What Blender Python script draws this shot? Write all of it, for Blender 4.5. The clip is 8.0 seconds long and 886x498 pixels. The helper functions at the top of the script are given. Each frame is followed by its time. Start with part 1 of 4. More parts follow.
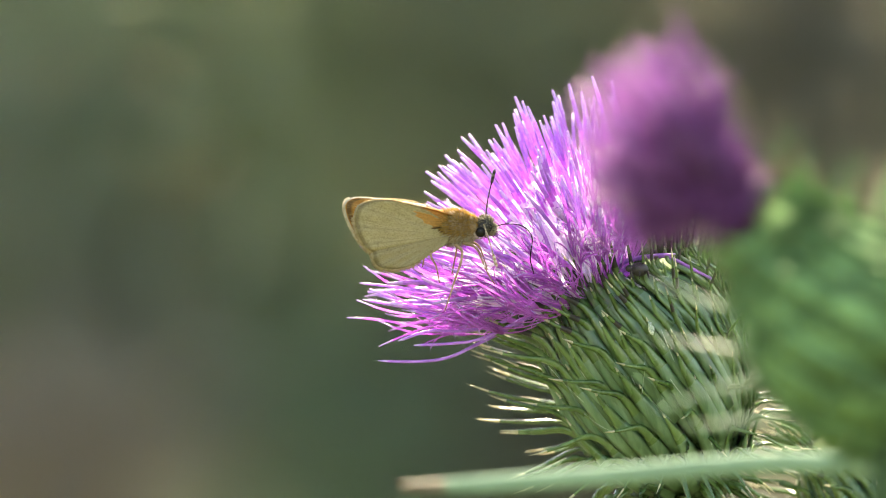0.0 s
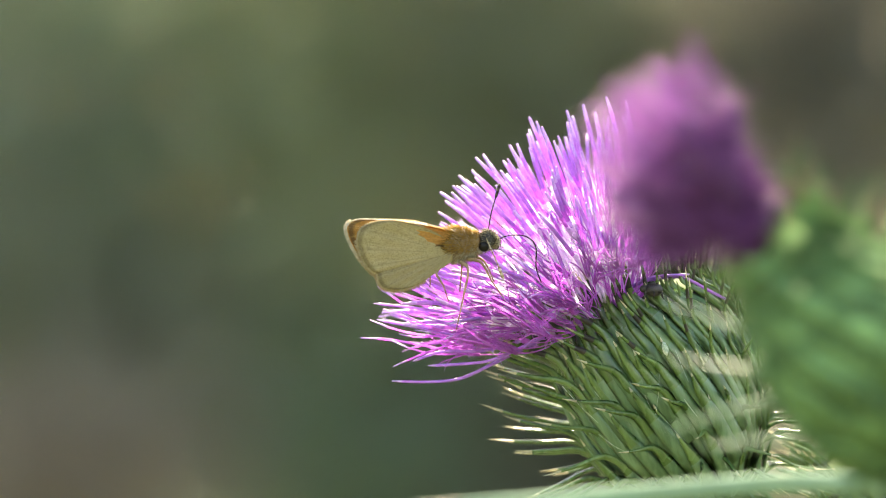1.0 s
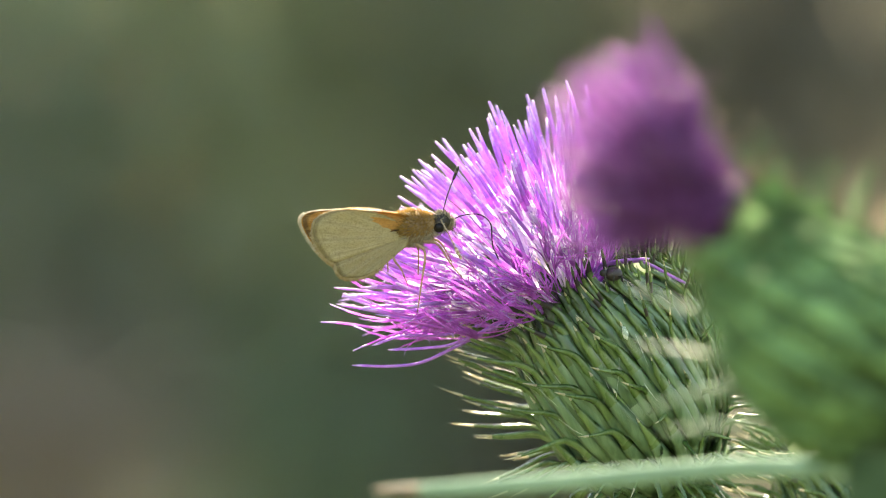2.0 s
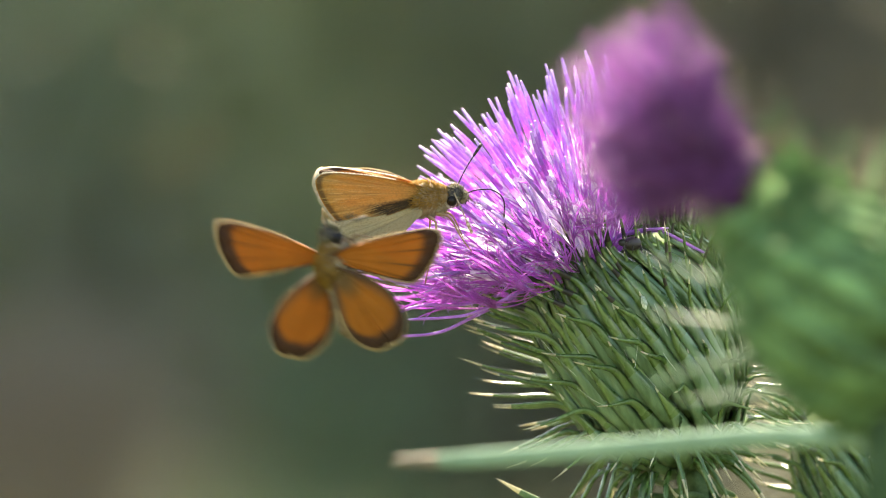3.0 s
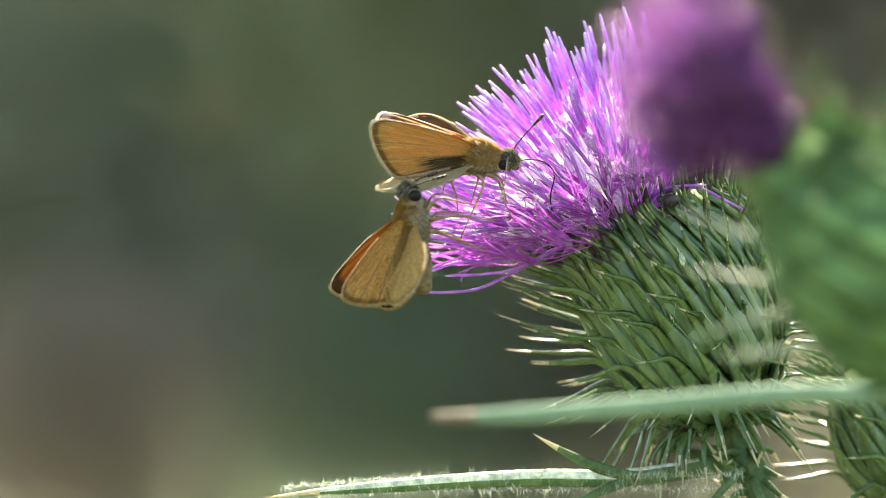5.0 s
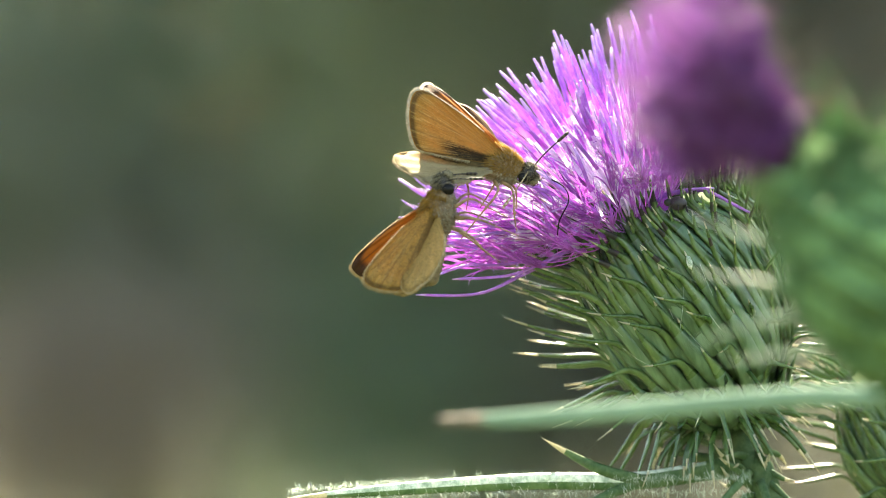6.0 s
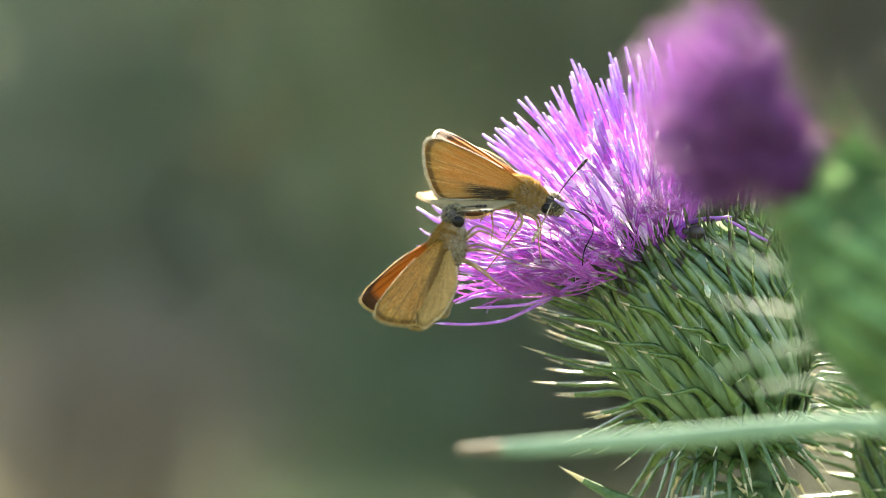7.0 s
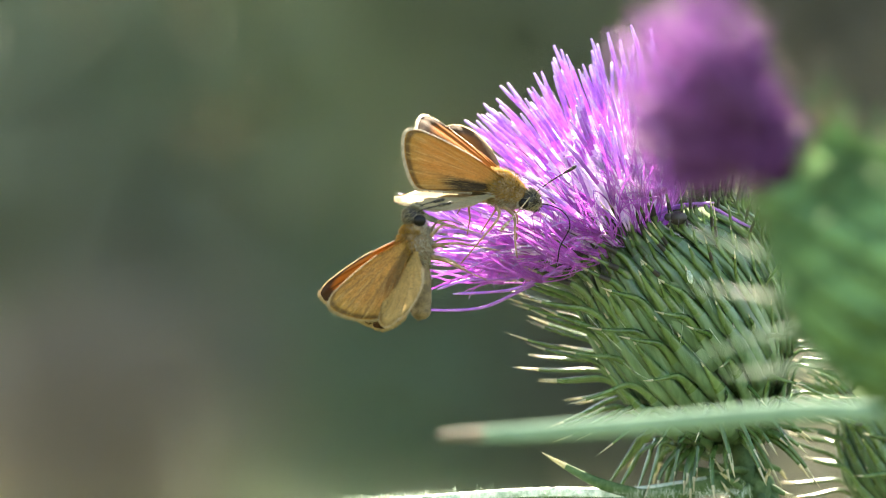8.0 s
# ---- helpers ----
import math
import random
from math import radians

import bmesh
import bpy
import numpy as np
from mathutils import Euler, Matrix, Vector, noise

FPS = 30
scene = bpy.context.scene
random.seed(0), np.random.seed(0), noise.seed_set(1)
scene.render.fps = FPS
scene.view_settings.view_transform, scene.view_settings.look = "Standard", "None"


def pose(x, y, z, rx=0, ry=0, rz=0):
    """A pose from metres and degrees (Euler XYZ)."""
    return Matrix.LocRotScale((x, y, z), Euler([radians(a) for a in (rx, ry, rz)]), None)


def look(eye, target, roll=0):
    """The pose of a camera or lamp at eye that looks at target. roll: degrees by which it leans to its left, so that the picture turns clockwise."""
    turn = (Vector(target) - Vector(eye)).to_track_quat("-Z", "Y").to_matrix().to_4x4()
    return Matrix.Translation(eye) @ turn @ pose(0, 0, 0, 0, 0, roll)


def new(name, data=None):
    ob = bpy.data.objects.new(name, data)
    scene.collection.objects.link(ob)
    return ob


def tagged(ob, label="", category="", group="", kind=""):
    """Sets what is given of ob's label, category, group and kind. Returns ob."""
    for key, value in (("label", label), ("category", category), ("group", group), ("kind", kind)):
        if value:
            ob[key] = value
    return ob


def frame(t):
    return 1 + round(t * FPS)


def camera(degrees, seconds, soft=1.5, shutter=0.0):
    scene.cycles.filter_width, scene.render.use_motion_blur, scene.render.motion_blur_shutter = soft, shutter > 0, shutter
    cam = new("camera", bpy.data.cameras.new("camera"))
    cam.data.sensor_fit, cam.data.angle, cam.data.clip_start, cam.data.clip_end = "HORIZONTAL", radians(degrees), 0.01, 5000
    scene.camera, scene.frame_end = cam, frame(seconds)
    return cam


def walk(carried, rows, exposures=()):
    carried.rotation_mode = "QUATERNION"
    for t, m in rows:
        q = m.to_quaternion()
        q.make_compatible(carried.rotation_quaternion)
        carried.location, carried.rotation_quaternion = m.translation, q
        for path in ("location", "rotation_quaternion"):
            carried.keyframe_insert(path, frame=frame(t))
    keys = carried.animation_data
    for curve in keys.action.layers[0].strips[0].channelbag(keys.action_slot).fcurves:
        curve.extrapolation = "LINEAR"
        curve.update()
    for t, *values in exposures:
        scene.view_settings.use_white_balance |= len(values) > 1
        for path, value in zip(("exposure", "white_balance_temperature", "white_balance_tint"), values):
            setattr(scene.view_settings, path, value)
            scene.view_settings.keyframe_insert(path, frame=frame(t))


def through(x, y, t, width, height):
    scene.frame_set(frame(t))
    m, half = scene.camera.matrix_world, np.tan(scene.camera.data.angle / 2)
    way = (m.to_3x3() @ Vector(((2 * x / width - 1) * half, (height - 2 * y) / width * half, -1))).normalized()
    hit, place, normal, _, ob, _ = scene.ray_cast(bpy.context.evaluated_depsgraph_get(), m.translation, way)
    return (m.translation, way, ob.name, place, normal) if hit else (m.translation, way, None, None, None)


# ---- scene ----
# The camera stands on one spot, 0.7 m from the flower, and only turns a little.
MM = 0.001
cam = camera(7.54, 8.0, soft=0.7, shutter=0.4)
cam.data.dof.use_dof = True
cam.data.dof.focus_distance = 0.687
cam.data.dof.aperture_fstop = 28.0
EYE = (0.0, -0.7, 0.8)
# seconds, turn to the left and upwards in thousandths of a degree
TURNS = [(0.0, 0, 0), (0.5, -63, 67), (1.0, 120, 173), (1.5, 154, 236), (2.0, -221, 39), (2.2, -171, -14),
         (2.75, -95, -160), (3.3, -34, -284), (3.5, -63, -339), (4.0, 149, -520), (4.5, 433, -575), (5.0, 265, -590), (5.2, 275, -590),
         (5.75, 320, -570), (6.3, 361, -518), (6.5, 449, -400), (7.0, 481, -318), (7.5, 371, -291), (8.0, 330, -438)]
walk(cam, [(t, pose(*EYE, 90 + up / 1000, 0, left / 1000)) for t, left, up in TURNS],
     [(0, 3.14, 8800, 8), (3, 3.00, 8500, 7), (4.5, 2.90, 8300, 6), (6.5, 3.12, 8100, 4), (8, 3.18, 8000, 4)])


# ---- light ----
SUN = Vector((-0.04, 0.61, 0.79)).normalized()
world = bpy.data.worlds.new("sky")
scene.world = world
world.use_nodes = True
sky = world.node_tree.nodes.new("ShaderNodeTexSky")
sky.sky_type = "NISHITA"
sky.sun_disc = False
sky.sun_elevation = math.asin(SUN.z)
sky.sun_rotation = math.atan2(SUN.x, SUN.y)
world.node_tree.links.new(sky.outputs["Color"], world.node_tree.nodes["Background"].inputs["Color"])
world.node_tree.nodes["Background"].inputs["Strength"].default_value = 0.085
sun = new("sun", bpy.data.lights.new("sun", "SUN"))
sun.data.energy = 5.0
sun.data.angle = radians(0.6)
sun.data.color = (1.0, 0.96, 0.88)
sun.matrix_world = look(SUN * 5, (0, 0, 0))


# ---- materials ----
class Nodes:
    """A small builder of node materials."""

    def __init__(self, name):
        self.mat = bpy.data.materials.new(name)
        self.mat.use_nodes = True
        self.tree = self.mat.node_tree
        self.bsdf = self.tree.nodes["Principled BSDF"]
        self.out = self.tree.nodes["Material Output"]

    def add(self, kind, **values):
        node = self.tree.nodes.new(kind)
        for key, value in values.items():
            if key in node.inputs:
                node.inputs[key].default_value = value
        return node

    def link(self, a, b):
        self.tree.links.new(a, b)

    def coords(self, which="Object"):
        return self.add("ShaderNodeTexCoord").outputs[which]

    def noise(self, scale, detail=4.0, vector=None, rough=0.6):
        n = self.add("ShaderNodeTexNoise", Scale=scale, Detail=detail, Roughness=rough)
        self.link(vector if vector else self.coords(), n.inputs["Vector"])
        return n.outputs["Fac"]

    def ramp(self, fac, stops):
        r = self.add("ShaderNodeValToRGB")
        e = r.color_ramp.elements
        while len(e) < len(stops):
            e.new(0.5)
        for k, (p, c) in zip(e, stops):
            k.position, k.color = p, (*c, 1)
        self.link(fac, r.inputs["Fac"])
        return r.outputs["Color"]

    def mix(self, fac, a, b, blend="MIX"):
        m = self.add("ShaderNodeMix")
        m.data_type, m.blend_type = "RGBA", blend
        for value, socket in ((fac, m.inputs[0]), (a, m.inputs[6]), (b, m.inputs[7])):
            if isinstance(value, (int, float)):
                socket.default_value = value
            elif isinstance(value, tuple):
                socket.default_value = (*value, 1)
            else:
                self.link(value, socket)
        return m.outputs[2]

    def math(self, op, a, b=0.0, clamp=False):
        m = self.add("ShaderNodeMath")
        m.operation, m.use_clamp = op, clamp
        for value, socket in ((a, m.inputs[0]), (b, m.inputs[1])):
            if isinstance(value, (int, float)):
                socket.default_value = value
            else:
                self.link(value, socket)
        return m.outputs[0]

    def step(self, x, lo, hi):
        """0 below lo, 1 above hi, smooth between."""
        m = self.add("ShaderNodeMapRange")
        m.interpolation_type = "SMOOTHSTEP"
        m.inputs["From Min"].default_value, m.inputs["From Max"].default_value = lo, hi
        self.link(x, m.inputs["Value"])
        return m.outputs["Result"]

    def random(self):
        return self.add("ShaderNodeObjectInfo").outputs["Random"]

    def bump(self, height, strength=0.3, distance=0.0001):
        b = self.add("ShaderNodeBump", Strength=strength, Distance=distance)
        self.link(height, b.inputs["Height"])
        self.link(b.outputs["Normal"], self.bsdf.inputs["Normal"])

    def finish(self, color, rough=0.6, through=0.0, tint=None, metal=0.0, spec=0.4):
        b = self.bsdf.inputs
        if isinstance(color, tuple):
            b["Base Color"].default_value = (*color, 1)
        else:
            self.link(color, b["Base Color"])
        if isinstance(rough, (int, float)):
            b["Roughness"].default_value = rough
        else:
            self.link(rough, b["Roughness"])
        b["Metallic"].default_value = metal
        b["Specular IOR Level"].default_value = spec
        if through:
            t = self.add("ShaderNodeBsdfTranslucent")
            c = tint if tint is not None else color
            if isinstance(c, tuple):
                t.inputs["Color"].default_value = (*c, 1)
            else:
                self.link(c, t.inputs["Color"])
            m = self.add("ShaderNodeMixShader", Fac=through)
            self.link(self.bsdf.outputs[0], m.inputs[1])
            self.link(t.outputs[0], m.inputs[2])
            self.link(m.outputs[0], self.out.inputs["Surface"])
        return self.mat


def plain(name, dark, light, scale, rough=0.6, through=0.0, bump=0.25, distance=0.0001, vary=0.25, spec=0.4, pale=0.0):
    """Two tones by a noise at two scales, with a tone of its own for each object."""
    n = Nodes(name)
    f = n.mix(0.35, n.noise(scale), n.noise(scale * 7, 2.0))
    c = n.mix(n.step(f, 0.35, 0.65), dark, light)
    shift = n.math("ADD", n.math("MULTIPLY", n.random(), vary), 1 - vary / 2)
    h = n.add("ShaderNodeHueSaturation")
    n.link(c, h.inputs["Color"])
    n.link(shift, h.inputs["Value"])
    n.bump(f, bump, distance)
    glow = n.mix(pale, h.outputs["Color"], (0.96, 0.93, 1.0)) if pale else None
    return n.finish(h.outputs["Color"], rough, through, glow, spec=spec)


M_TUBE = plain("floret_tube", (0.88, 0.74, 0.92), (0.95, 0.91, 0.98), 900, 0.5, 0.82, 0.1, vary=0.1, pale=0.7)
M_LOBE = plain("floret_lobe", (0.56, 0.135, 0.63), (0.76, 0.33, 0.84), 900, 0.45, 0.72, 0.1, vary=0.4, pale=0.10)
M_STYLE = plain("floret_style", (0.36, 0.14, 0.57), (0.53, 0.26, 0.72), 900, 0.45, 0.38, 0.1, vary=0.6, pale=0.1)
# front tuft: deep violet with its own shade painted in, tips paler as if sunlit
M_SHADED_TUBE = plain("shaded_young_tube", (0.07, 0.02, 0.08), (0.14, 0.045, 0.15), 900, 0.75, 0.2, 0.1, vary=0.8, spec=0.12)
M_SHADED_LOBE = plain("shaded_young_lobe", (0.10, 0.022, 0.11), (0.36, 0.12, 0.40), 900, 0.5, 0.35, 0.1, vary=0.8)
M_SUNLIT_TIP = plain("sunlit_young_tip", (0.36, 0.15, 0.40), (0.52, 0.27, 0.55), 900, 0.5, 0.5, 0.1)
M_TIP = plain("floret_tip", (0.40, 0.24, 0.60), (0.58, 0.43, 0.73), 1500, 0.5, 0.3, 0.1)


def streaked(name, dark, mid, light, rough, through, spec):
    """A leafy strap with long streaks, darker and paler straps side by side, and a fine bloom."""
    n = Nodes(name)
    stretch = n.add("ShaderNodeVectorMath")
    stretch.operation = "MULTIPLY"
    stretch.inputs[1].default_value = (1500, 1500, 110)
    n.link(n.coords(), stretch.inputs[0])
    streak = n.noise(1.0, 3.0, stretch.outputs[0])
    blotch = n.noise(260, 3.0)
    f = n.math("ADD", n.math("MULTIPLY", streak, 0.55), n.math("MULTIPLY", blotch, 0.3))
    f = n.math("ADD", f, n.math("MULTIPLY", n.random(), 0.22))
    c = n.ramp(f, [(0.34, dark), (0.52, mid), (0.72, light)])
    n.bump(streak, 0.35, 0.00008)
    return n.finish(c, n.math("ADD", n.math("MULTIPLY", blotch, 0.25), rough), through, None, spec=spec)


M_BRACT = streaked("bract_green", (0.028, 0.068, 0.028), (0.070, 0.138, 0.062), (0.148, 0.245, 0.128), 0.2, 0.18, 0.6)
M_AWN = streaked("bract_awn", (0.03, 0.075, 0.018), (0.06, 0.125, 0.03), (0.13, 0.215, 0.07), 0.14, 0.2, 0.8)
M_MATTE = plain("bract_matte", (0.02, 0.052, 0.017), (0.195, 0.345, 0.14), 200, 0.75, 0.12, 0.3, vary=0.6, spec=0.12)
M_SCORCH = plain("bract_scorched", (0.07, 0.05, 0.025), (0.22, 0.16, 0.085), 900, 0.7, 0.1, 0.3)
M_DARK = plain("bract_dark", (0.012, 0.012, 0.012), (0.04, 0.03, 0.03), 900, 0.5, 0.0)
M_SPINE = plain("spine_straw", (0.40, 0.37, 0.24), (0.60, 0.57, 0.42), 900, 0.3, 0.4)
# darkened flesh: the shade in the gaps between bracts is put into its colour
M_BODY = plain("thistle_flesh", (0.03, 0.06, 0.02), (0.07, 0.11, 0.045), 400, 0.85, 0.1, spec=0.15)
M_LEAF = plain("thistle_leaf", (0.045, 0.10, 0.034), (0.115, 0.185, 0.08), 500, 0.62, 0.25, 0.6)
M_FELT = plain("leaf_felt", (0.26, 0.36, 0.26), (0.78, 0.82, 0.74), 900, 0.5, 0.2, 0.5)
M_PALE = plain("pale_lobe", (0.12, 0.19, 0.125), (0.26, 0.33, 0.255), 300, 0.5, 0.3)
M_WITHERED = plain("withered_tip", (0.13, 0.10, 0.07), (0.22, 0.175, 0.125), 600, 0.6, 0.2)
M_BLADE = plain("grey_leaf", (0.185, 0.275, 0.205), (0.245, 0.345, 0.26), 60, 0.85, 0.25, 0.02, spec=0.15)


# ---- building helpers ----
WORLD = {}


def at(u, d, w):
    """A place in millimetres to the right of, behind and above the middle of the plant."""
    return Vector((u, d, w + 800)) * MM


def thing(name, place, label, category, group="", kind=""):
    ob = new(name)
    ob.empty_display_size = 0.005
    ob.location = place
    WORLD[ob] = Matrix.Translation(place)
    return tagged(ob, label, category, group, kind)


def part(name, mesh, material, parent, label="", m=None, kind=""):
    """Links a bmesh or a mesh as one object under a thing or a part, m being its pose in the world."""
    if isinstance(mesh, bmesh.types.BMesh):
        data = bpy.data.meshes.new(name)
        mesh.to_mesh(data)
        mesh.free()
        for poly in data.polygons:
            poly.use_smooth = True
        for mat in (material if isinstance(material, (list, tuple)) else [material]):
            data.materials.append(mat)
    else:
        data = mesh
    ob = new(name, data)
    m = Matrix() if m is None else m
    WORLD[ob] = m
    if parent is not None:
        ob.parent = parent
        ob.matrix_basis = WORLD[parent].inverted() @ m
    else:
        ob.matrix_basis = m
    return tagged(ob, label, kind=kind)


def mesh_of(name, bm, materials):
    data = bpy.data.meshes.new(name)
    bm.to_mesh(data)
    bm.free()
    for poly in data.polygons:
        poly.use_smooth = True
    for mat in materials:
        data.materials.append(mat)
    return data


def tube(bm, points, radii, sides=6, mats=None, flat=1.0, side_dir=None):
    """A tapered tube through points. flat: thickness across side_dir. mats: material of each stretch."""
    rings = []
    points = [Vector(p) for p in points]
    ref = Vector(side_dir) if side_dir is not None else Vector((0.31, 0.87, 0.39))
    for i, p in enumerate(points):
        d = (points[min(i + 1, len(points) - 1)] - points[max(i - 1, 0)]).normalized()
        b = d.cross(ref)
        b = b.normalized() if b.length > 1e-6 else d.orthogonal().normalized()
        n = b.cross(d)
        rings.append([bm.verts.new(p + float(radii[i]) * (math.cos(a) * b + flat * math.sin(a) * n))
                      for a in (2 * math.pi * k / sides for k in range(sides))])
    for i in range(len(rings) - 1):
        for k in range(sides):
            f = bm.faces.new((rings[i][k], rings[i + 1][k], rings[i + 1][(k + 1) % sides], rings[i][(k + 1) % sides]))
            f.material_index = mats[i] if mats else 0
    for ring, order in ((rings[0], 1), (rings[-1], -1)):
        f = bm.faces.new(ring[::order])
        f.material_index = (mats[0] if order > 0 else mats[-1]) if mats else 0


def curve(points, n):
    """n + 1 places along a smooth line through the points."""
    p = [Vector(q) for q in points]
    p = [2 * p[0] - p[1], *p, 2 * p[-1] - p[-2]]
    made = []
    for k in range(n + 1):
        s = k / n * (len(p) - 3)
        i = min(int(s), len(p) - 4)
        t = s - i
        a, b, c, d = p[i:i + 4]
        made.append(0.5 * (2 * b + (c - a) * t + (2 * a - 5 * b + 4 * c - d) * t * t + (3 * b - a - 3 * c + d) * t ** 3))
    return made


def ball(bm, centre, radii, rings=10, sides=14, rough=0.0, mat=0, rng=None):
    """An ellipsoid, a little uneven."""
    centre = Vector(centre)
    grid = []
    for i in range(rings + 1):
        a = math.pi * i / rings
        row = []
        for k in range(1 if i in (0, rings) else sides):
            b = 2 * math.pi * k / sides
            s = 1 + (rng.uniform(-rough, rough) if rng else 0)
            row.append(bm.verts.new(centre + Vector((math.cos(a) * radii[0], math.sin(a) * math.cos(b) * radii[1], math.sin(a) * math.sin(b) * radii[2])) * s))
        grid.append(row)
    for i in range(rings):
        for k in range(sides):
            quad = [grid[i][k % len(grid[i])], grid[i][(k + 1) % len(grid[i])], grid[i + 1][(k + 1) % len(grid[i + 1])], grid[i + 1][k % len(grid[i + 1])]]
            quad = list(dict.fromkeys(quad))
            if len(quad) > 2:
                f = bm.faces.new(quad)
                f.material_index = mat


def frame_of(place, axis, right=(1, 0, 0)):
    """A pose at place whose z lies along axis and whose x lies near right."""
    z = Vector(axis).normalized()
    x = (Vector(right) - z * z.dot(Vector(right))).normalized()
    m = Matrix((x, z.cross(x), z)).transposed().to_4x4()
    return Matrix.Translation(place) @ m


# ---- thistle ----
PROFILE = [(-21.5, 2.2), (-20.5, 3.6), (-18.5, 6.2), (-15, 8.8), (-10.5, 9.9), (-6, 9.0), (-2.5, 7.4), (0, 6.4)]

PLUMP = [(-23.5, 1.4), (-22.3, 2.8), (-19.3, 6.0), (-15.8, 8.0), (-12, 8.9), (-8, 9.1), (-4, 8.7), (-1.5, 7.5), (0, 5.8)]


def girth(z, profile):
    """The radius of a flower head's green body z mm above its neck."""
    for (z0, r0), (z1, r1) in zip(profile, profile[1:]):
        if z <= z1:
            s = min(1, max(0, (z - z0) / (z1 - z0)))
            s2 = s * s * (3 - 2 * s) * 0.4 + s * 0.6
            return r0 + (r1 - r0) * s2
    return profile[-1][1] * max(0.2, 1 - z * 0.02)


# ways of a bract's free end as shares outwards, round to the left and upwards: rows from the foot of the head to its
# rim, columns by how far the bract sits round from the front (-100, -60, -20, 20, 60, 100 degrees)
WAY_ROUND = (-100, -60, -20, 20, 60, 100)
WAY_UP = (0.0, 0.10, 0.25, 0.55, 0.92)
WAYS = (((0.75, 0.0, -0.7), (0.7, 0.1, -0.8), (0.5, 0.2, -0.9), (0.5, 0.0, -0.9), (0.7, 0.0, -0.8), (0.8, 0.0, -0.6)),
        ((0.95, 0.0, 0.10), (0.85, 0.4, -0.1), (0.6, 0.6, -0.2), (0.6, 0.4, -0.3), (0.8, 0.0, -0.3), (0.95, 0.0, -0.2)),
        ((0.85, 0.0, 0.50), (0.75, 0.4, 0.45), (0.5, 0.78, 0.36), (0.5, 0.7, 0.42), (0.7, 0.2, 0.30), (0.95, 0.0, 0.1)),
        ((0.85, 0.0, 0.50), (0.7, 0.4, 0.55), (0.5, 0.55, 0.65), (0.45, 0.3, 0.8), (0.5, 0.0, 0.80), (0.7, 0.0, 0.65)),
        ((0.75, 0.0, 0.62), (0.5, 0.2, 0.80), (0.32, 0.1, 0.93), (0.3, 0.0, 0.95), (0.3, 0.0, 0.95), (0.3, 0.0, 0.95)))


def bract_way(s, round_):
    """The way of the free end of a bract s of the way up, round_ degrees from the front."""
    cols = [[float(np.interp(round_, WAY_ROUND, [w[q] for w in row])) for q in range(3)] for row in WAYS]
    return Vector([float(np.interp(s, WAY_UP, [c[q] for c in cols])) for q in range(3)]).normalized()


def bract_mesh(z0, cling, free, way, width, stout, mark, rng, profile, mats, twist=0.38):
    """One bract in the plane of x (outwards) and z (along the head): a flat strap that clings, then a slender awn that ends in a spine."""
    pts, wid = [], []
    n1, n2 = 5, 9
    for i in range(n1 + 1):
        s = i / n1
        z = z0 + cling * s
        pts.append(Vector((girth(z, profile) + 0.05 + 0.45 * s, -twist * cling * s, z)))
        wid.append(width * (0.8 + 0.5 * s - 0.85 * s * s))
    d0 = (pts[-1] - pts[-2]).normalized()
    aim = Vector((way.x, -way.y + rng.uniform(-0.12, 0.12), way.z + rng.uniform(-0.12, 0.12))).normalized()
    for i in range(1, n2 + 1):
        s = i / n2
        turn = min(1.0, s * 2.1)
        d = d0.lerp(aim, turn * turn * (3 - 2 * turn)) + Vector((0, 0, 0.32 * max(0.0, s - 0.45)))
        pts.append(pts[-1] + d.normalized() * free / n2)
        wid.append(stout * (1.1 - 0.35 * s) * (1 - s ** 3.2) + (wid[n1] - stout) * (1 - s) ** 4 + 0.05)
    bm = bmesh.new()
    rows = []
    for i, p in enumerate(pts):
        d = (pts[min(i + 1, len(pts) - 1)] - pts[max(i - 1, 0)]).normalized()
        side = d.cross(Vector((1, 0, 0)) if i <= n1 + 2 else d0.cross(Vector((0, 1, 0))))
        if side.length < 0.2:
            side = Vector((0, 1, 0))
        side.normalize()
        if side.y < 0:
            side = -side
        up = side.cross(d).normalized()
        w = wid[i] / 2
        keel = w * (0.3 if i <= n1 else min(0.8, 0.3 + 0.12 * (i - n1)))
        rows.append([bm.verts.new(q * MM) for q in (p - side * w, p - side * w * 0.4 + up * keel, p + side * w * 0.4 + up * keel, p + side * w,
                                                    p + side * w * 0.4 - up * keel * 0.5, p - side * w * 0.4 - up * keel * 0.5)])
    for i in range(len(rows) - 1):
        k = i - n1
        mat = 0 if k < -1 else 3 if k >= 7 else 2 if mark and k in (3, 4) else 1
        for j in range(6):
            bm.faces.new((rows[i][j], rows[i + 1][j], rows[i + 1][(j + 1) % 6], rows[i][(j + 1) % 6])).material_index = mat
    bm.faces.new(rows[0])
    bm.faces.new(rows[-1][::-1]).material_index = 3
    bmesh.ops.recalc_face_normals(bm, faces=bm.faces)
    return mesh_of("bract", bm, mats)


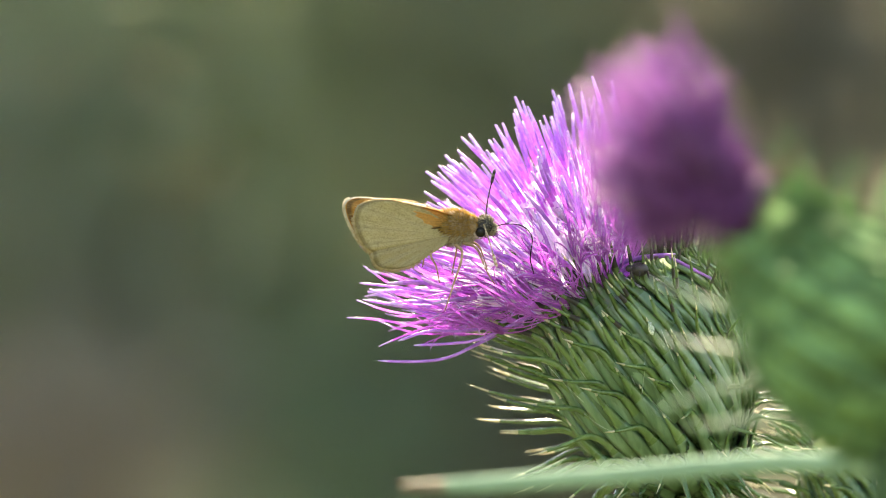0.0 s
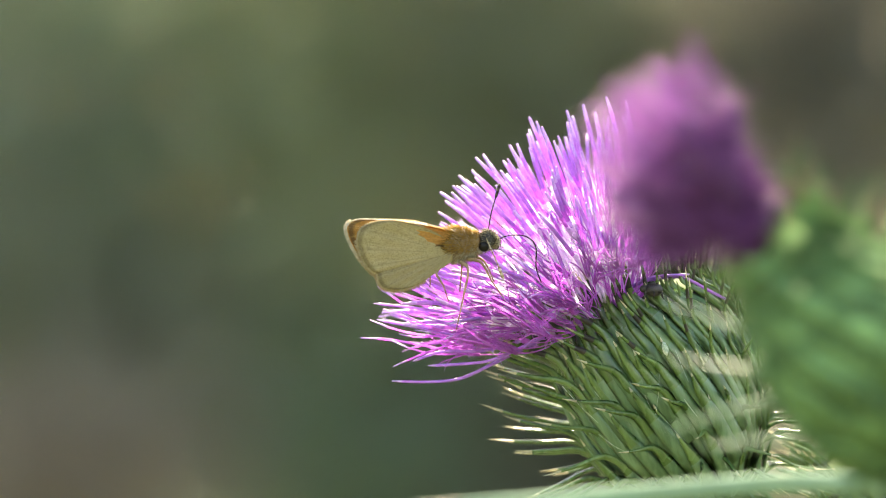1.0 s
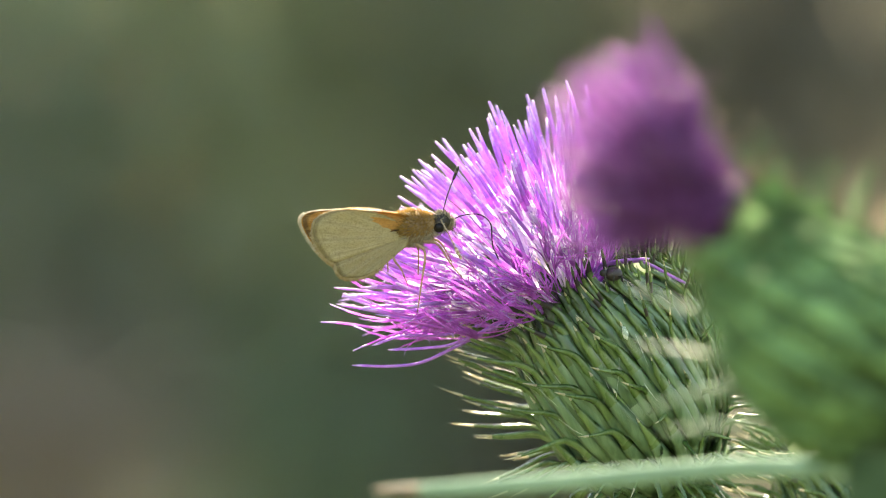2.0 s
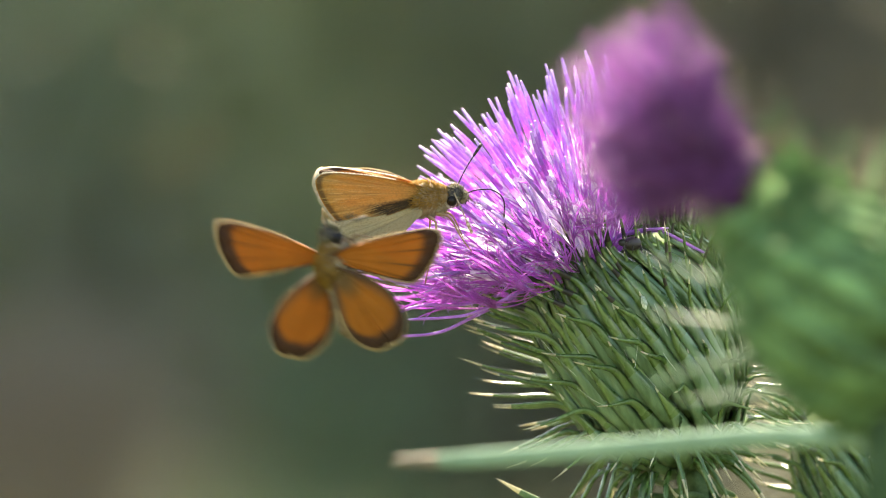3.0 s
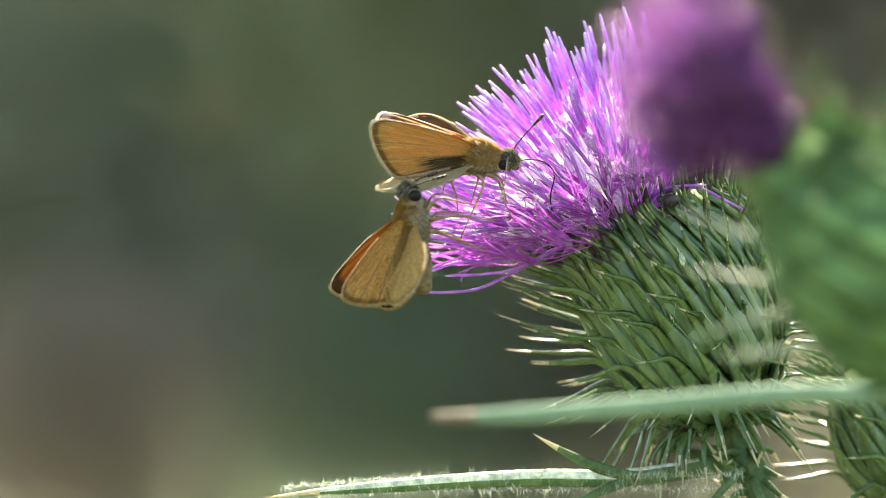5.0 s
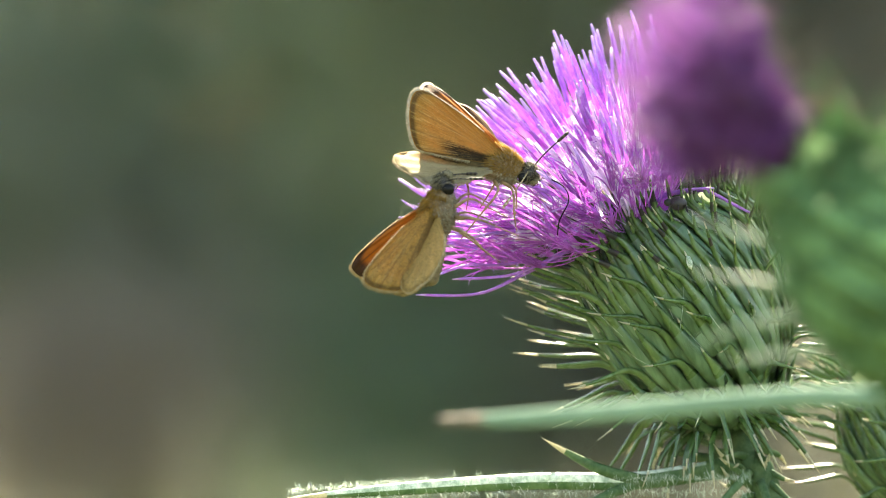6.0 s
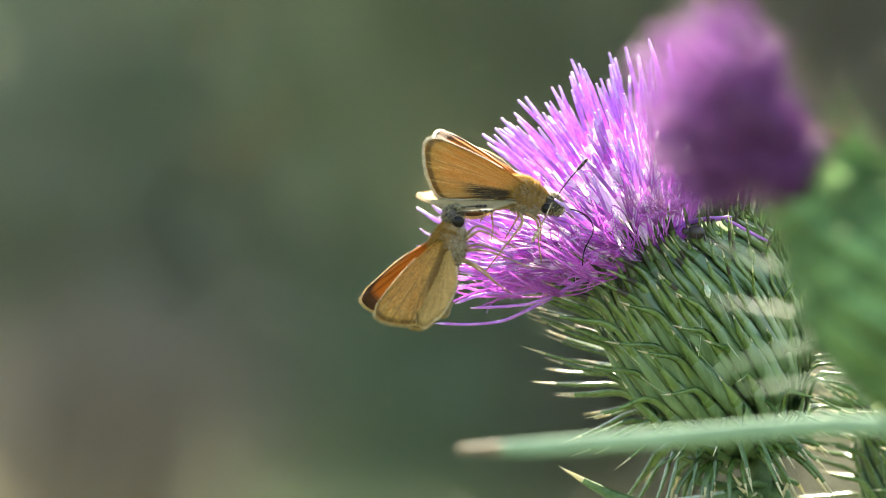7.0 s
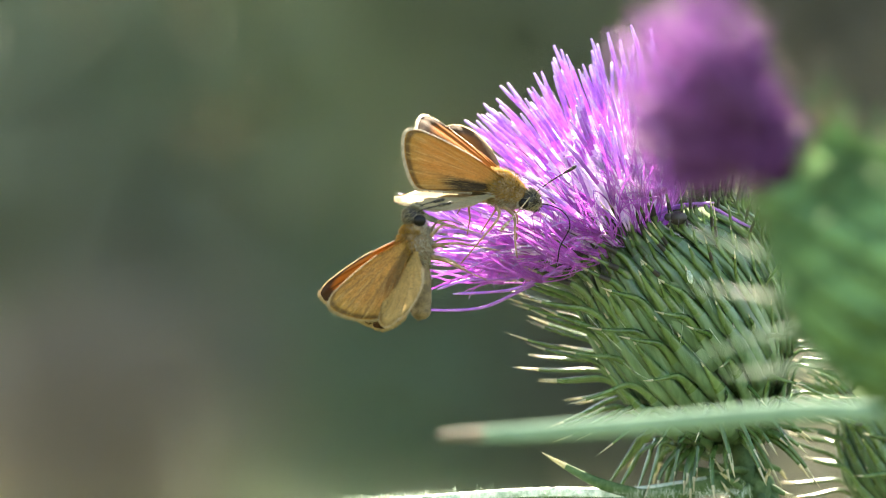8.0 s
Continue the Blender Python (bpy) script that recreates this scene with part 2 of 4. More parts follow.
def involucre(plant, m, profile, rows, around, seed, mats, long=1.0, width=2.3, thin=1.0, crest=1.0, label="green rounded thistle head wrapped in bracts"):
    """The green body of a thistle head, wrapped in rows of overlapping spiny bracts. Those in front are pieces of their own."""
    rng = random.Random(seed)
    low = profile[0][0]
    bm = bmesh.new()
    levels = np.linspace(low, 0.3, 22)
    tube(bm, [(0, 0, z * MM) for z in levels], [(girth(z, profile) - 0.25) * MM for z in levels], 28)
    body = part("head_body", bm, M_BODY, plant, label, m)
    far = [], [], []
    for i in range(rows):
        s = i / (rows - 1)
        z0 = low + 0.8 + (-low - 5.6) * s ** 0.92
        cling = min(9.5, -z0 + 0.4) * float(np.interp(s, (0, 0.12, 0.4), (0.3, 0.5, 1.0)))
        number = int(around * (0.72 + 0.28 * math.sin(math.pi * min(1, s * 0.9 + 0.15))))
        shapes = {}
        for k in range(number):
            a = 2 * math.pi * (k + 0.5 * (i % 2) + rng.uniform(-0.2, 0.2)) / number
            sector = round(((math.degrees(a) + 90 - math.degrees(0.38 * cling / 9) + 180) % 360 - 180) / 25)
            r = max(-100, min(100, sector * 25))
            hugging = k % 2 == 1 and -70 < r < 70 and s > 0.12
            pick = sector, rng.randrange(2), hugging
            if pick not in shapes:
                free = float(np.interp(r, (-100, -55, -20, 40, 100), (10.2, 9.2, 6.6, 5.4, 6.6))) * float(np.interp(s, (0, 0.15, 0.8, 1), (1.05, 1.0, 0.92, 0.62)))
                stout = float(np.interp(r, (-90, -40, 30, 100), (1.0, 0.72, 0.55, 0.6))) * thin
                if r > 40:
                    free *= crest
                if hugging:
                    free *= 0.4
                shapes[pick] = bract_mesh(z0, cling, free * long * rng.uniform(0.86, 1.12), Vector((0.3, 0.25, 0.92)) if hugging else bract_way(s, r), width * rng.uniform(0.92, 1.08), stout,
                                          s > 0.45 and r > -75 and not hugging, rng, profile, mats)
            data = shapes[pick]
            turn = Matrix.Rotation(a, 4, "Z") @ Matrix.Rotation(rng.uniform(-0.03, 0.03), 4, "Y") @ Matrix.Translation((0, 0, rng.uniform(-0.45, 0.45) * MM)) @ Matrix.Scale(rng.uniform(0.97, 1.05), 4)
            if math.sin(a) < 0.3:
                part("bract", data, None, body, "", m @ turn)
                continue
            first = len(far[0])
            far[0].extend(turn @ v.co for v in data.vertices)
            far[1].extend(tuple(first + q for q in p.vertices) for p in data.polygons)
            far[2].extend(p.material_index for p in data.polygons)
    data = bpy.data.meshes.new("far_bract")
    data.from_pydata(far[0], [], far[1])
    for mat in mats:
        data.materials.append(mat)
    data.polygons.foreach_set("material_index", far[2])
    part("far_bract", data, None, body, "bracts on the far side", m, "stuff")
    return body


def floret_mesh(length, bend, rng, mats, thin):
    """One floret along z, bending towards x: a pale tube, five thin lobes and a long style."""
    def way(s):
        a = bend * s
        return Vector((length * s * math.sin(a) * 0.8, 0, length * s * (1 - 0.35 * (a / 1.5) ** 2)))
    bm = bmesh.new()
    wob = Vector((rng.uniform(-1, 1), rng.uniform(-1, 1), 0)) * (1.3 if thin else 0.4)
    ps = [(way(s) + wob * math.sin(s * 5)) * MM for s in [i / 12 for i in range(13)]]
    k = 0.48 if thin else 1.0
    tube(bm, ps[:8], [r * MM * k for r in (0.14, 0.14, 0.15, 0.16, 0.18, 0.22, 0.26, 0.22)], 5, [0] + [1] * 6 if thin else [0] * 7)
    tube(bm, ps[7:], [r * MM * k for r in (0.22, 0.24, 0.245, 0.24, 0.22, 0.13)], 6, [1] * 4 + [3] if thin else [0, 1, 2, 2, 3])
    for j in range(7 if thin else 4):
        a = j * 1.257 + rng.uniform(-0.3, 0.3)
        out = Vector((math.cos(a), math.sin(a), 0)) * MM
        go = (ps[8] - ps[7]).normalized() * MM
        ln = rng.uniform(4.5, 8.0) if thin else rng.uniform(2.5, 4.2)
        fl = rng.uniform(0.1, 1.4) if thin else rng.uniform(0.05, 0.4)
        side = Vector((rng.uniform(-1, 1), rng.uniform(-1, 1), rng.uniform(-1, 0.2))) * MM * (0.9 if thin else 0.4)
        root = ps[5] if thin else ps[6]
        tube(bm, curve([root + out * 0.15, root + out * (0.3 + 0.3 * fl) + go * ln * 0.4, root + out * (0.3 + fl) + go * ln * 0.75 + side, root + out * (0.2 + fl * 1.5) + go * ln * (1 - 0.15 * fl) + side * 2.2], 6),
             [r * MM * (0.82 if thin else 1.0) for r in (0.11, 0.11, 0.105, 0.1, 0.09, 0.08, 0.045)], 3, [1 if thin or j % 2 else 0] * 5 + [3])
    return mesh_of("floret", bm, mats)


def floret_tuft(plant, neck, axis, seed, count, inner, spread, droop, tight, reach, disc, mats, core, shrink=0.1, outer=0.74, straight=False):
    """A brush of florets over a head. spread, droop and tight: how far they lean all round, to the left and to the right."""
    rng = random.Random(seed)
    m = frame_of(neck, axis)
    bm = bmesh.new()
    ball(bm, (0, 0, 0.2 * MM), (disc * 1.05 * MM, disc * 1.05 * MM, 1.6 * MM), 10, 18, 0.03, 0, rng)
    tuft = part("tuft", bm, core, plant, "dense purple brush of thistle florets", m)
    lengths = [(19, 0.0), (20.5, 0.1), (21, -0.1), (20, 0.2), (21, -0.25), (21.5, -0.4), (20, 0.3), (19, -0.6)]
    kinds = [floret_mesh(a, b, rng, mats, False) for a, b in lengths for _ in range(3)]
    thin = [floret_mesh(a * 0.97, b * 1.3, rng, mats, True) for a, b in lengths for _ in range(3)]
    verts, faces, slots = [], [], []
    for k in range(count + inner):
        extra = k >= count
        f = math.sqrt(((k - count if extra else k) + 0.5) / (inner if extra else count))
        az = k * 2.39996 + rng.uniform(-0.2, 0.2)
        wide = spread + droop * max(0.0, -math.cos(az)) ** 2
        if math.cos(az) > 0:
            wide *= 1 - tight * math.cos(az)
        th = wide * f ** 1.1 + rng.uniform(-0.07, 0.07)
        bend = rng.choice((0, 1, 2, 3) if f < 0.6 or straight else (0, 2, 3, 4, 5, 7, 6))
        kind = (thin if f > outer + rng.uniform(-0.12, 0.2) else kinds)[bend * 3 + rng.randrange(3)]
        curl = -lengths[bend][1] * 0.55
        place = Matrix.Translation(Vector((math.cos(az), math.sin(az), 0)) * disc * f * MM + Vector((0, 0, (0.9 - f) * MM)))
        turn = Matrix.Rotation(az, 4, "Z") @ Matrix.Rotation(th + curl, 4, "Y") @ Matrix.Rotation(rng.uniform(-0.6, 0.6), 4, "Z")
        if not extra:
            part("floret", kind, None, tuft, "", m @ place @ turn @ Matrix.Scale(rng.uniform(0.9, 1.06) * (1 - 0.07 * f - shrink * max(0.0, -math.cos(az)) * f) * reach, 4))
            continue
        w = place @ turn @ Matrix.Scale(rng.uniform(0.5, 0.88) * reach, 4)
        first = len(verts)
        verts += [w @ v.co for v in kind.vertices]
        faces += [tuple(first + i for i in p.vertices) for p in kind.polygons]
        slots += [max(0, p.material_index - 1) if f < 0.55 else p.material_index for p in kind.polygons]
    data = bpy.data.meshes.new("young_floret")
    data.from_pydata(verts, [], faces)
    for mat in mats:
        data.materials.append(mat)
    data.polygons.foreach_set("material_index", slots)
    part("young_floret", data, None, tuft, "short young florets between the long ones", m, "stuff")
    return tuft


def leaf(plant, name, points, widths, label, material=None, n=24, flat=0.45, felt=1000, green=0.8):
    """A narrow fleshy thistle leaf along points (mm), ending in a pale spine."""
    ps = [at(*p) for p in points]
    ps = curve(ps, n)
    k = len(widths) - 1
    wd = [widths[min(int(i / n * k), k - 1)] * (1 - (i / n * k - min(int(i / n * k), k - 1))) + widths[min(int(i / n * k), k - 1) + 1] * (i / n * k - min(int(i / n * k), k - 1)) for i in range(n + 1)]
    bm = bmesh.new()
    tube(bm, ps, [w / 2 * MM for w in wd], 8, [0 if i < n * green else 1 for i in range(n)], flat, (0, 1, 0.15))
    bm.normal_update()
    # upward faces turn to white felt, with their sunlit brightness painted in too
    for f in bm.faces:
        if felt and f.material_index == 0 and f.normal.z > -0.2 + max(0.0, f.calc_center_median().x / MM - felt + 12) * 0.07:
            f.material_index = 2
    return part(name, bm, [material or M_LEAF, M_WITHERED if material is M_BLADE else M_PALE if material is M_PALE else M_SPINE, M_FELT], plant, label)


GROUND = -800
thistle = thing("thistle", at(44, 4, GROUND), "purple flowering spear thistle with spiny green bracts rooted in grass", "thistle", "thistles")
AXIS = (-0.50, -0.13, 0.86)
NECK = at(14.8, 0, -4.3)
BODY = frame_of(at(18.7, 0, -3.0), (-0.31, -0.13, 0.94)) @ Matrix.Scale(1.04, 4)
GREEN = [M_BRACT, M_AWN, M_DARK, M_SPINE]
involucre(thistle, BODY, PLUMP, 14, 26, 3, GREEN, width=2.0, thin=0.78)
floret_tuft(thistle, NECK, AXIS, 3, 300, 140, 1.16, 0.0, 0.26, 0.945, 5.6, [M_TUBE, M_LOBE, M_STYLE, M_TIP], M_LOBE, -0.06)
for pts in ([(9, -3, -7.2), (4, -6, -9.6), (0.5, -7, -11.2), (-2.8, -7.5, -11.6), (-6.7, -8, -11.5)], [(7, -4, -6.4), (0, -6, -6.8), (-4, -7, -6.0), (-8.3, -7, -5.2)],
            [(8, -4, -5.2), (0, -7, -4.6), (-5, -8, -3.9), (-8.6, -8, -3.5)], [(8, -3, -7), (3, -5, -8.4), (-1.5, -6, -8.5), (-4.6, -6, -9.5)],
            [(19, -3, -1.2), (23, -5, -0.8), (26, -6, -2.2), (28.0, -6, -3.2)], [(9, -5, -7), (4, -8, -9.2), (1, -9, -9.7), (-3.0, -9, -9.9)],
            [(17, -4, -2.5), (20, -6, -0.9), (24, -7, -0.5)]):
    bm = bmesh.new()
    tube(bm, [p for p in curve([at(*p) for p in pts], 16)], [(0.2 - 0.05 * i / 16) * MM for i in range(16)] + [0.05 * MM], 6, [0] * 15 + [1])
    part("stray_floret", bm, [M_STYLE, M_TIP], thistle, "long stray floret curling away")
# the lowest bracts bend back under the head
head = next(o for o in thistle.children if o.name.startswith("head_body"))
rng = random.Random(15)
for k in range(38):
    a = math.radians(-100) + rng.uniform(-1.75, 1.6)
    out = Vector((math.cos(a), math.sin(a), 0))
    ln = rng.uniform(4.6, 7.6)
    drop = rng.uniform(0.35, 1.1)
    low = out * rng.uniform(2.2, 4.6) + Vector((0, 0, rng.uniform(-22.6, -20.4)))
    line = [low, low + out * ln * 0.3 - Vector((0, 0, ln * 0.12)), low + out * ln * 0.55 - Vector((0, 0, ln * drop * 0.45)), low + out * ln * 0.75 - Vector((0, 0, ln * drop * 0.9))]
    bm = bmesh.new()
    tube(bm, [BODY @ (p * MM) for p in curve(line, 9)], [r * MM for r in (0.3, 0.36, 0.38, 0.36, 0.33, 0.29, 0.25, 0.18, 0.11, 0.03)], 5, [0] * 7 + [1] * 2, 0.6)
    part("bract", bm, [M_AWN, M_SPINE], head)
# cobweb threads from spine to spine
for k in range(9):
    a, z = math.radians(-90) + rng.uniform(-1.1, 0.9), rng.uniform(-20, -8)
    r = girth(z, PLUMP) + rng.uniform(0.9, 1.8)
    p = Vector((math.cos(a) * r, math.sin(a) * r, z))
    q = p + Vector((rng.uniform(-3, 3), rng.uniform(-0.6, 0.3), rng.uniform(1.5, 6)))
    bm = bmesh.new()
    tube(bm, [BODY @ (v * MM) for v in curve([p, p.lerp(q, 0.5) - Vector((0, 0, 0.25)), q], 6)], [0.022 * MM] * 7, 4)
    part("cobweb_thread", bm, M_FELT, head, "fine white cobweb thread")
foot = BODY @ Vector((0, 0, -22.8 * MM))
bm = bmesh.new()
stem_line = curve([foot, at(27.6, 1.5, -28.6), at(31, 2, -45), at(36, 4, -160), at(42, 4, -420), at(44, 4, GROUND - 4)], 40)
tube(bm, stem_line, [(0.62 + 3.1 * (i / 40) ** 1.1) * MM for i in range(41)], 10)
part("stem", bm, M_LEAF, thistle, "ribbed green stem")
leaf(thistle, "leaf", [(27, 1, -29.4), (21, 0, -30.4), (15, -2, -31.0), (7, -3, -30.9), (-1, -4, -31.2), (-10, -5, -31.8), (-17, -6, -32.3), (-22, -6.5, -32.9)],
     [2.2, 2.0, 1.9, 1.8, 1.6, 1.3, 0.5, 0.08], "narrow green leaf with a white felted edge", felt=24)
for pts, wd in (([(17, -2, -31), (12.7, -3, -29.8), (9.5, -3, -28.3), (6.2, -3, -26.4)], [1.3, 1.2, 0.8, 0.06]),
                ([(16, -2, -31.2), (13, -3, -32.4), (10, -4, -33.8), (7, -4, -35.2)], [1.2, 1.0, 0.7, 0.06]),
                ([(27, 3, -29), (24, 4, -28.9), (21, 4, -28.3), (18, 4, -27.8)], [1.3, 1.1, 0.8, 0.06]),
                ([(28, 0, -30), (26, -2, -32), (24, -3, -34), (21, -4, -36)], [1.0, 0.8, 0.6, 0.06]),
                ([(29, 0, -31), (30, -3, -34), (30, -4, -37), (29, -5, -40)], [1.0, 0.8, 0.6, 0.06])):
    # straw end drawn longer than the spine, painting in the lobe's sunlit paleness
    leaf(thistle, "leaf_lobe", pts, wd, "pointed leaf lobe with a straw-coloured spine", n=12, felt=False, green=0.68)
rng = random.Random(6)
for k in range(16):
    a, w = rng.uniform(0, 6.28), rng.uniform(-34, -27)
    d = Vector((math.cos(a), math.sin(a) * 0.8, rng.uniform(-0.6, 0.5)))
    p = Vector((28.6, 1.5, w))
    ln = rng.uniform(3, 7.5)
    leaf(thistle, "leaf_lobe", [p, p + d * ln * 0.4, p + d * ln * 0.75 + Vector((0, 0, rng.uniform(-1, 1))), p + d * ln], [0.9, 0.8, 0.5, 0.05], "pointed leaf lobe with a straw-coloured spine", n=10, felt=False, green=0.7)
# fine hairs along the felted leaf
verts, faces = [], []
for k in range(2200):
    u = rng.uniform(-20, 28)
    p = at(u, -4 + 0.1 * u + rng.uniform(-0.5, 0.5), -31.4 + rng.choice((-0.75, 0.75, 0.75)) * rng.uniform(0.7, 1.15) - max(0, -u - 5) * 0.07)
    q = p + Vector((rng.gauss(0, 0.35), rng.gauss(0, 0.3), rng.gauss(0, 0.55))) * MM
    b = Vector((0.03, 0, 0.01)) * MM
    i = len(verts)
    verts += [p - b, p + b, q]
    faces.append((i, i + 1, i + 2))
data = bpy.data.meshes.new("leaf_hair")
data.from_pydata(verts, [], faces)
data.materials.append(M_FELT)
part("leaf_hair", data, None, thistle, "fine white hairs on the leaf edge", kind="stuff")
BUD = frame_of(at(43.5, 12, -20.0), (-0.3, -0.3, 0.9)) @ Matrix.Scale(0.74, 4)
involucre(thistle, BUD, PROFILE, 9, 17, 8, GREEN, label="closed green bud wrapped in spiny bracts")
bm = bmesh.new()
ball(bm, (0, 0, -2.5 * MM), (5.6 * MM, 5.6 * MM, 4 * MM), 10, 18, 0.03, 0, random.Random(4))
part("bud_top", bm, M_BODY, thistle, "closed green bud top", BUD)
bm = bmesh.new()
tube(bm, curve([at(46, 15, -33), at(42, 10, -42), at(33, 4, -70)], 10), [1.4 * MM] * 11, 8)
part("stem", bm, M_LEAF, thistle)

# pollen grains on the florets
rng = random.Random(40)
verts, faces = [], []
grid = frame_of(NECK, AXIS)
for _ in range(260):
    a, th, r = rng.uniform(0, 6.28), rng.uniform(0.5, 1.25), rng.uniform(11, 18)
    p = grid @ (Vector((math.cos(a) * math.sin(th), math.sin(a) * math.sin(th), math.cos(th) * 0.9)) * r * MM)
    i, q = len(verts), rng.uniform(0.05, 0.1) * MM
    verts += [p + Vector(v) * q for v in ((1, 0, -0.5), (-0.6, 0.9, -0.5), (-0.6, -0.9, -0.5), (0, 0, 1))]
    faces += [(i, i + 2, i + 1), (i, i + 1, i + 3), (i + 1, i + 2, i + 3), (i + 2, i, i + 3)]
data = bpy.data.meshes.new("pollen")
data.from_pydata(verts, [], faces)
data.materials.append(M_TIP)
part("pollen", data, None, thistle, "white pollen dust on the florets", kind="stuff")
bm = bmesh.new()
ball(bm, (0, 0, 0), (0.75 * MM, 0.3 * MM, 0.32 * MM), 8, 8, 0.12, 0, rng)
tagged(part("seed_husk", bm, M_FELT, None, "", frame_of(at(21.3, -11.3, -8.1), (0.9, 0.2, 0.3), (0.35, 0, 0.94))), "small white husk caught on a thistle bract", "husk")


def beetle(place):
    """A small round dark beetle at the edge of the flower."""
    ob = thing("beetle", place, "small round blackish beetle on the rim of the thistle head", "beetle")
    m = Matrix.Translation(place)
    bm = bmesh.new()
    ball(bm, (0, 0, 0), (0.95 * MM, 0.8 * MM, 0.75 * MM), 10, 14)
    part("wing_case", bm, M_DARK, ob, "glossy dark wing case", m)
    bm = bmesh.new()
    ball(bm, (-1.0 * MM, -0.1 * MM, 0.1 * MM), (0.45 * MM, 0.45 * MM, 0.4 * MM), 8, 10)
    part("head", bm, M_DARK, ob, "", m)
    for k in range(6):
        s, x = (-1 if k % 2 else 1), (k // 2 - 1) * 0.55
        bm = bmesh.new()
        tube(bm, [Vector(p) * MM for p in ((x, s * 0.5, -0.3), (x * 1.5, s * 1.1, -0.2), (x * 1.8, s * 1.4, -1.0))], [0.09 * MM, 0.08 * MM, 0.04 * MM], 5)
        part("leg", bm, M_DARK, ob, "", m)
    return ob


beetle(at(20.2, -8.6, -2.1))

front = thing("thistle", at(66, -150, GROUND), "thistle standing closer, purple flower over a plump green head", "thistle", "thistles")
FAXIS = (-0.64, -0.05, 0.77)
FNECK = at(24.6, -156, 3.0)
FAT = [(-22, 1.8), (-20.5, 4.2), (-17, 6.9), (-12.5, 8.0), (-8, 7.3), (-4, 4.9), (-1.5, 3.2), (0, 2.6)]
involucre(front, frame_of(FNECK + Vector((1.7, 0, -1.2)) * MM, FAXIS), FAT, 10, 17, 5, [M_MATTE, M_MATTE, M_SCORCH, M_SCORCH], 0.36, 2.4, 0.4, 3.6)
floret_tuft(front, FNECK, (-0.85, 0.05, 0.53), 5, 140, 70, 0.46, 0.0, 0.0, 0.79, 3.4, [M_SHADED_TUBE, M_SHADED_LOBE, M_SUNLIT_TIP, M_SUNLIT_TIP], M_SHADED_TUBE, 0.3, straight=True)
foot = FNECK - Vector(FAXIS).normalized() * 21 * MM
bm = bmesh.new()
tube(bm, curve([foot, at(41.3, -155, -22.5), at(47.0, -153, -56.4), at(58.3, -151, -300.0), at(66, -150, GROUND - 4)], 40), [(2.0 + 2 * i / 40) * MM for i in range(41)], 10)
part("stem", bm, M_LEAF, front)
for pts, wd in (([(37.6, -156, -14.0), (36.8, -160, -18.0), (35.4, -163, -22.5), (33.2, -165, -27.5)], [5.5, 5.0, 3.0, 0.1]),
                ([(38.5, -156, -14.4), (39.8, -158, -19.0), (40.2, -160, -24.5), (38.8, -162, -31.0)], [5.5, 5.0, 3.2, 0.1])):
    leaf(front, "leaf_lobe", pts, wd, "broad green leaf lobe with a pale spine", M_BODY, n=14, flat=0.4, felt=False)
for pts in ([(35.5, -150, -6.6), (28.9, -138, -6.5), (23.3, -134, -4.9), (17.7, -132, -2.8)], [(36.5, -150, -8.4), (28.9, -138, -9.2), (23.3, -134, -8.4), (17.7, -132, -7.6)],
            [(37.4, -150, -9.3), (30.8, -138, -10.5), (24.2, -134, -11.7), (17.9, -132, -13.6)],
            [(37.4, -150, -10.3), (30.8, -138, -13.4), (25.2, -134, -14.6), (20.5, -132, -15.0)]):
    leaf(front, "leaf_lobe", pts, [0.95, 0.9, 0.75, 0.2], "thin pale leaf lobe with a spine", M_PALE, n=14, felt=False)
leaf(front, "leaf", [(45.0, -122, -19.0), (30.7, -112, -18.7), (22.6, -111, -19.2), (15.7, -111, -19.75), (9.1, -111, -20.25), (3.6, -111, -20.65), (-0.5, -111, -20.8), (-3.8, -111, -20.85)],
     [1.9, 1.9, 1.85, 1.75, 1.65, 1.5, 1.05, 0.6], "grey-green leaf tip crossing before the flower", M_BLADE, felt=False)


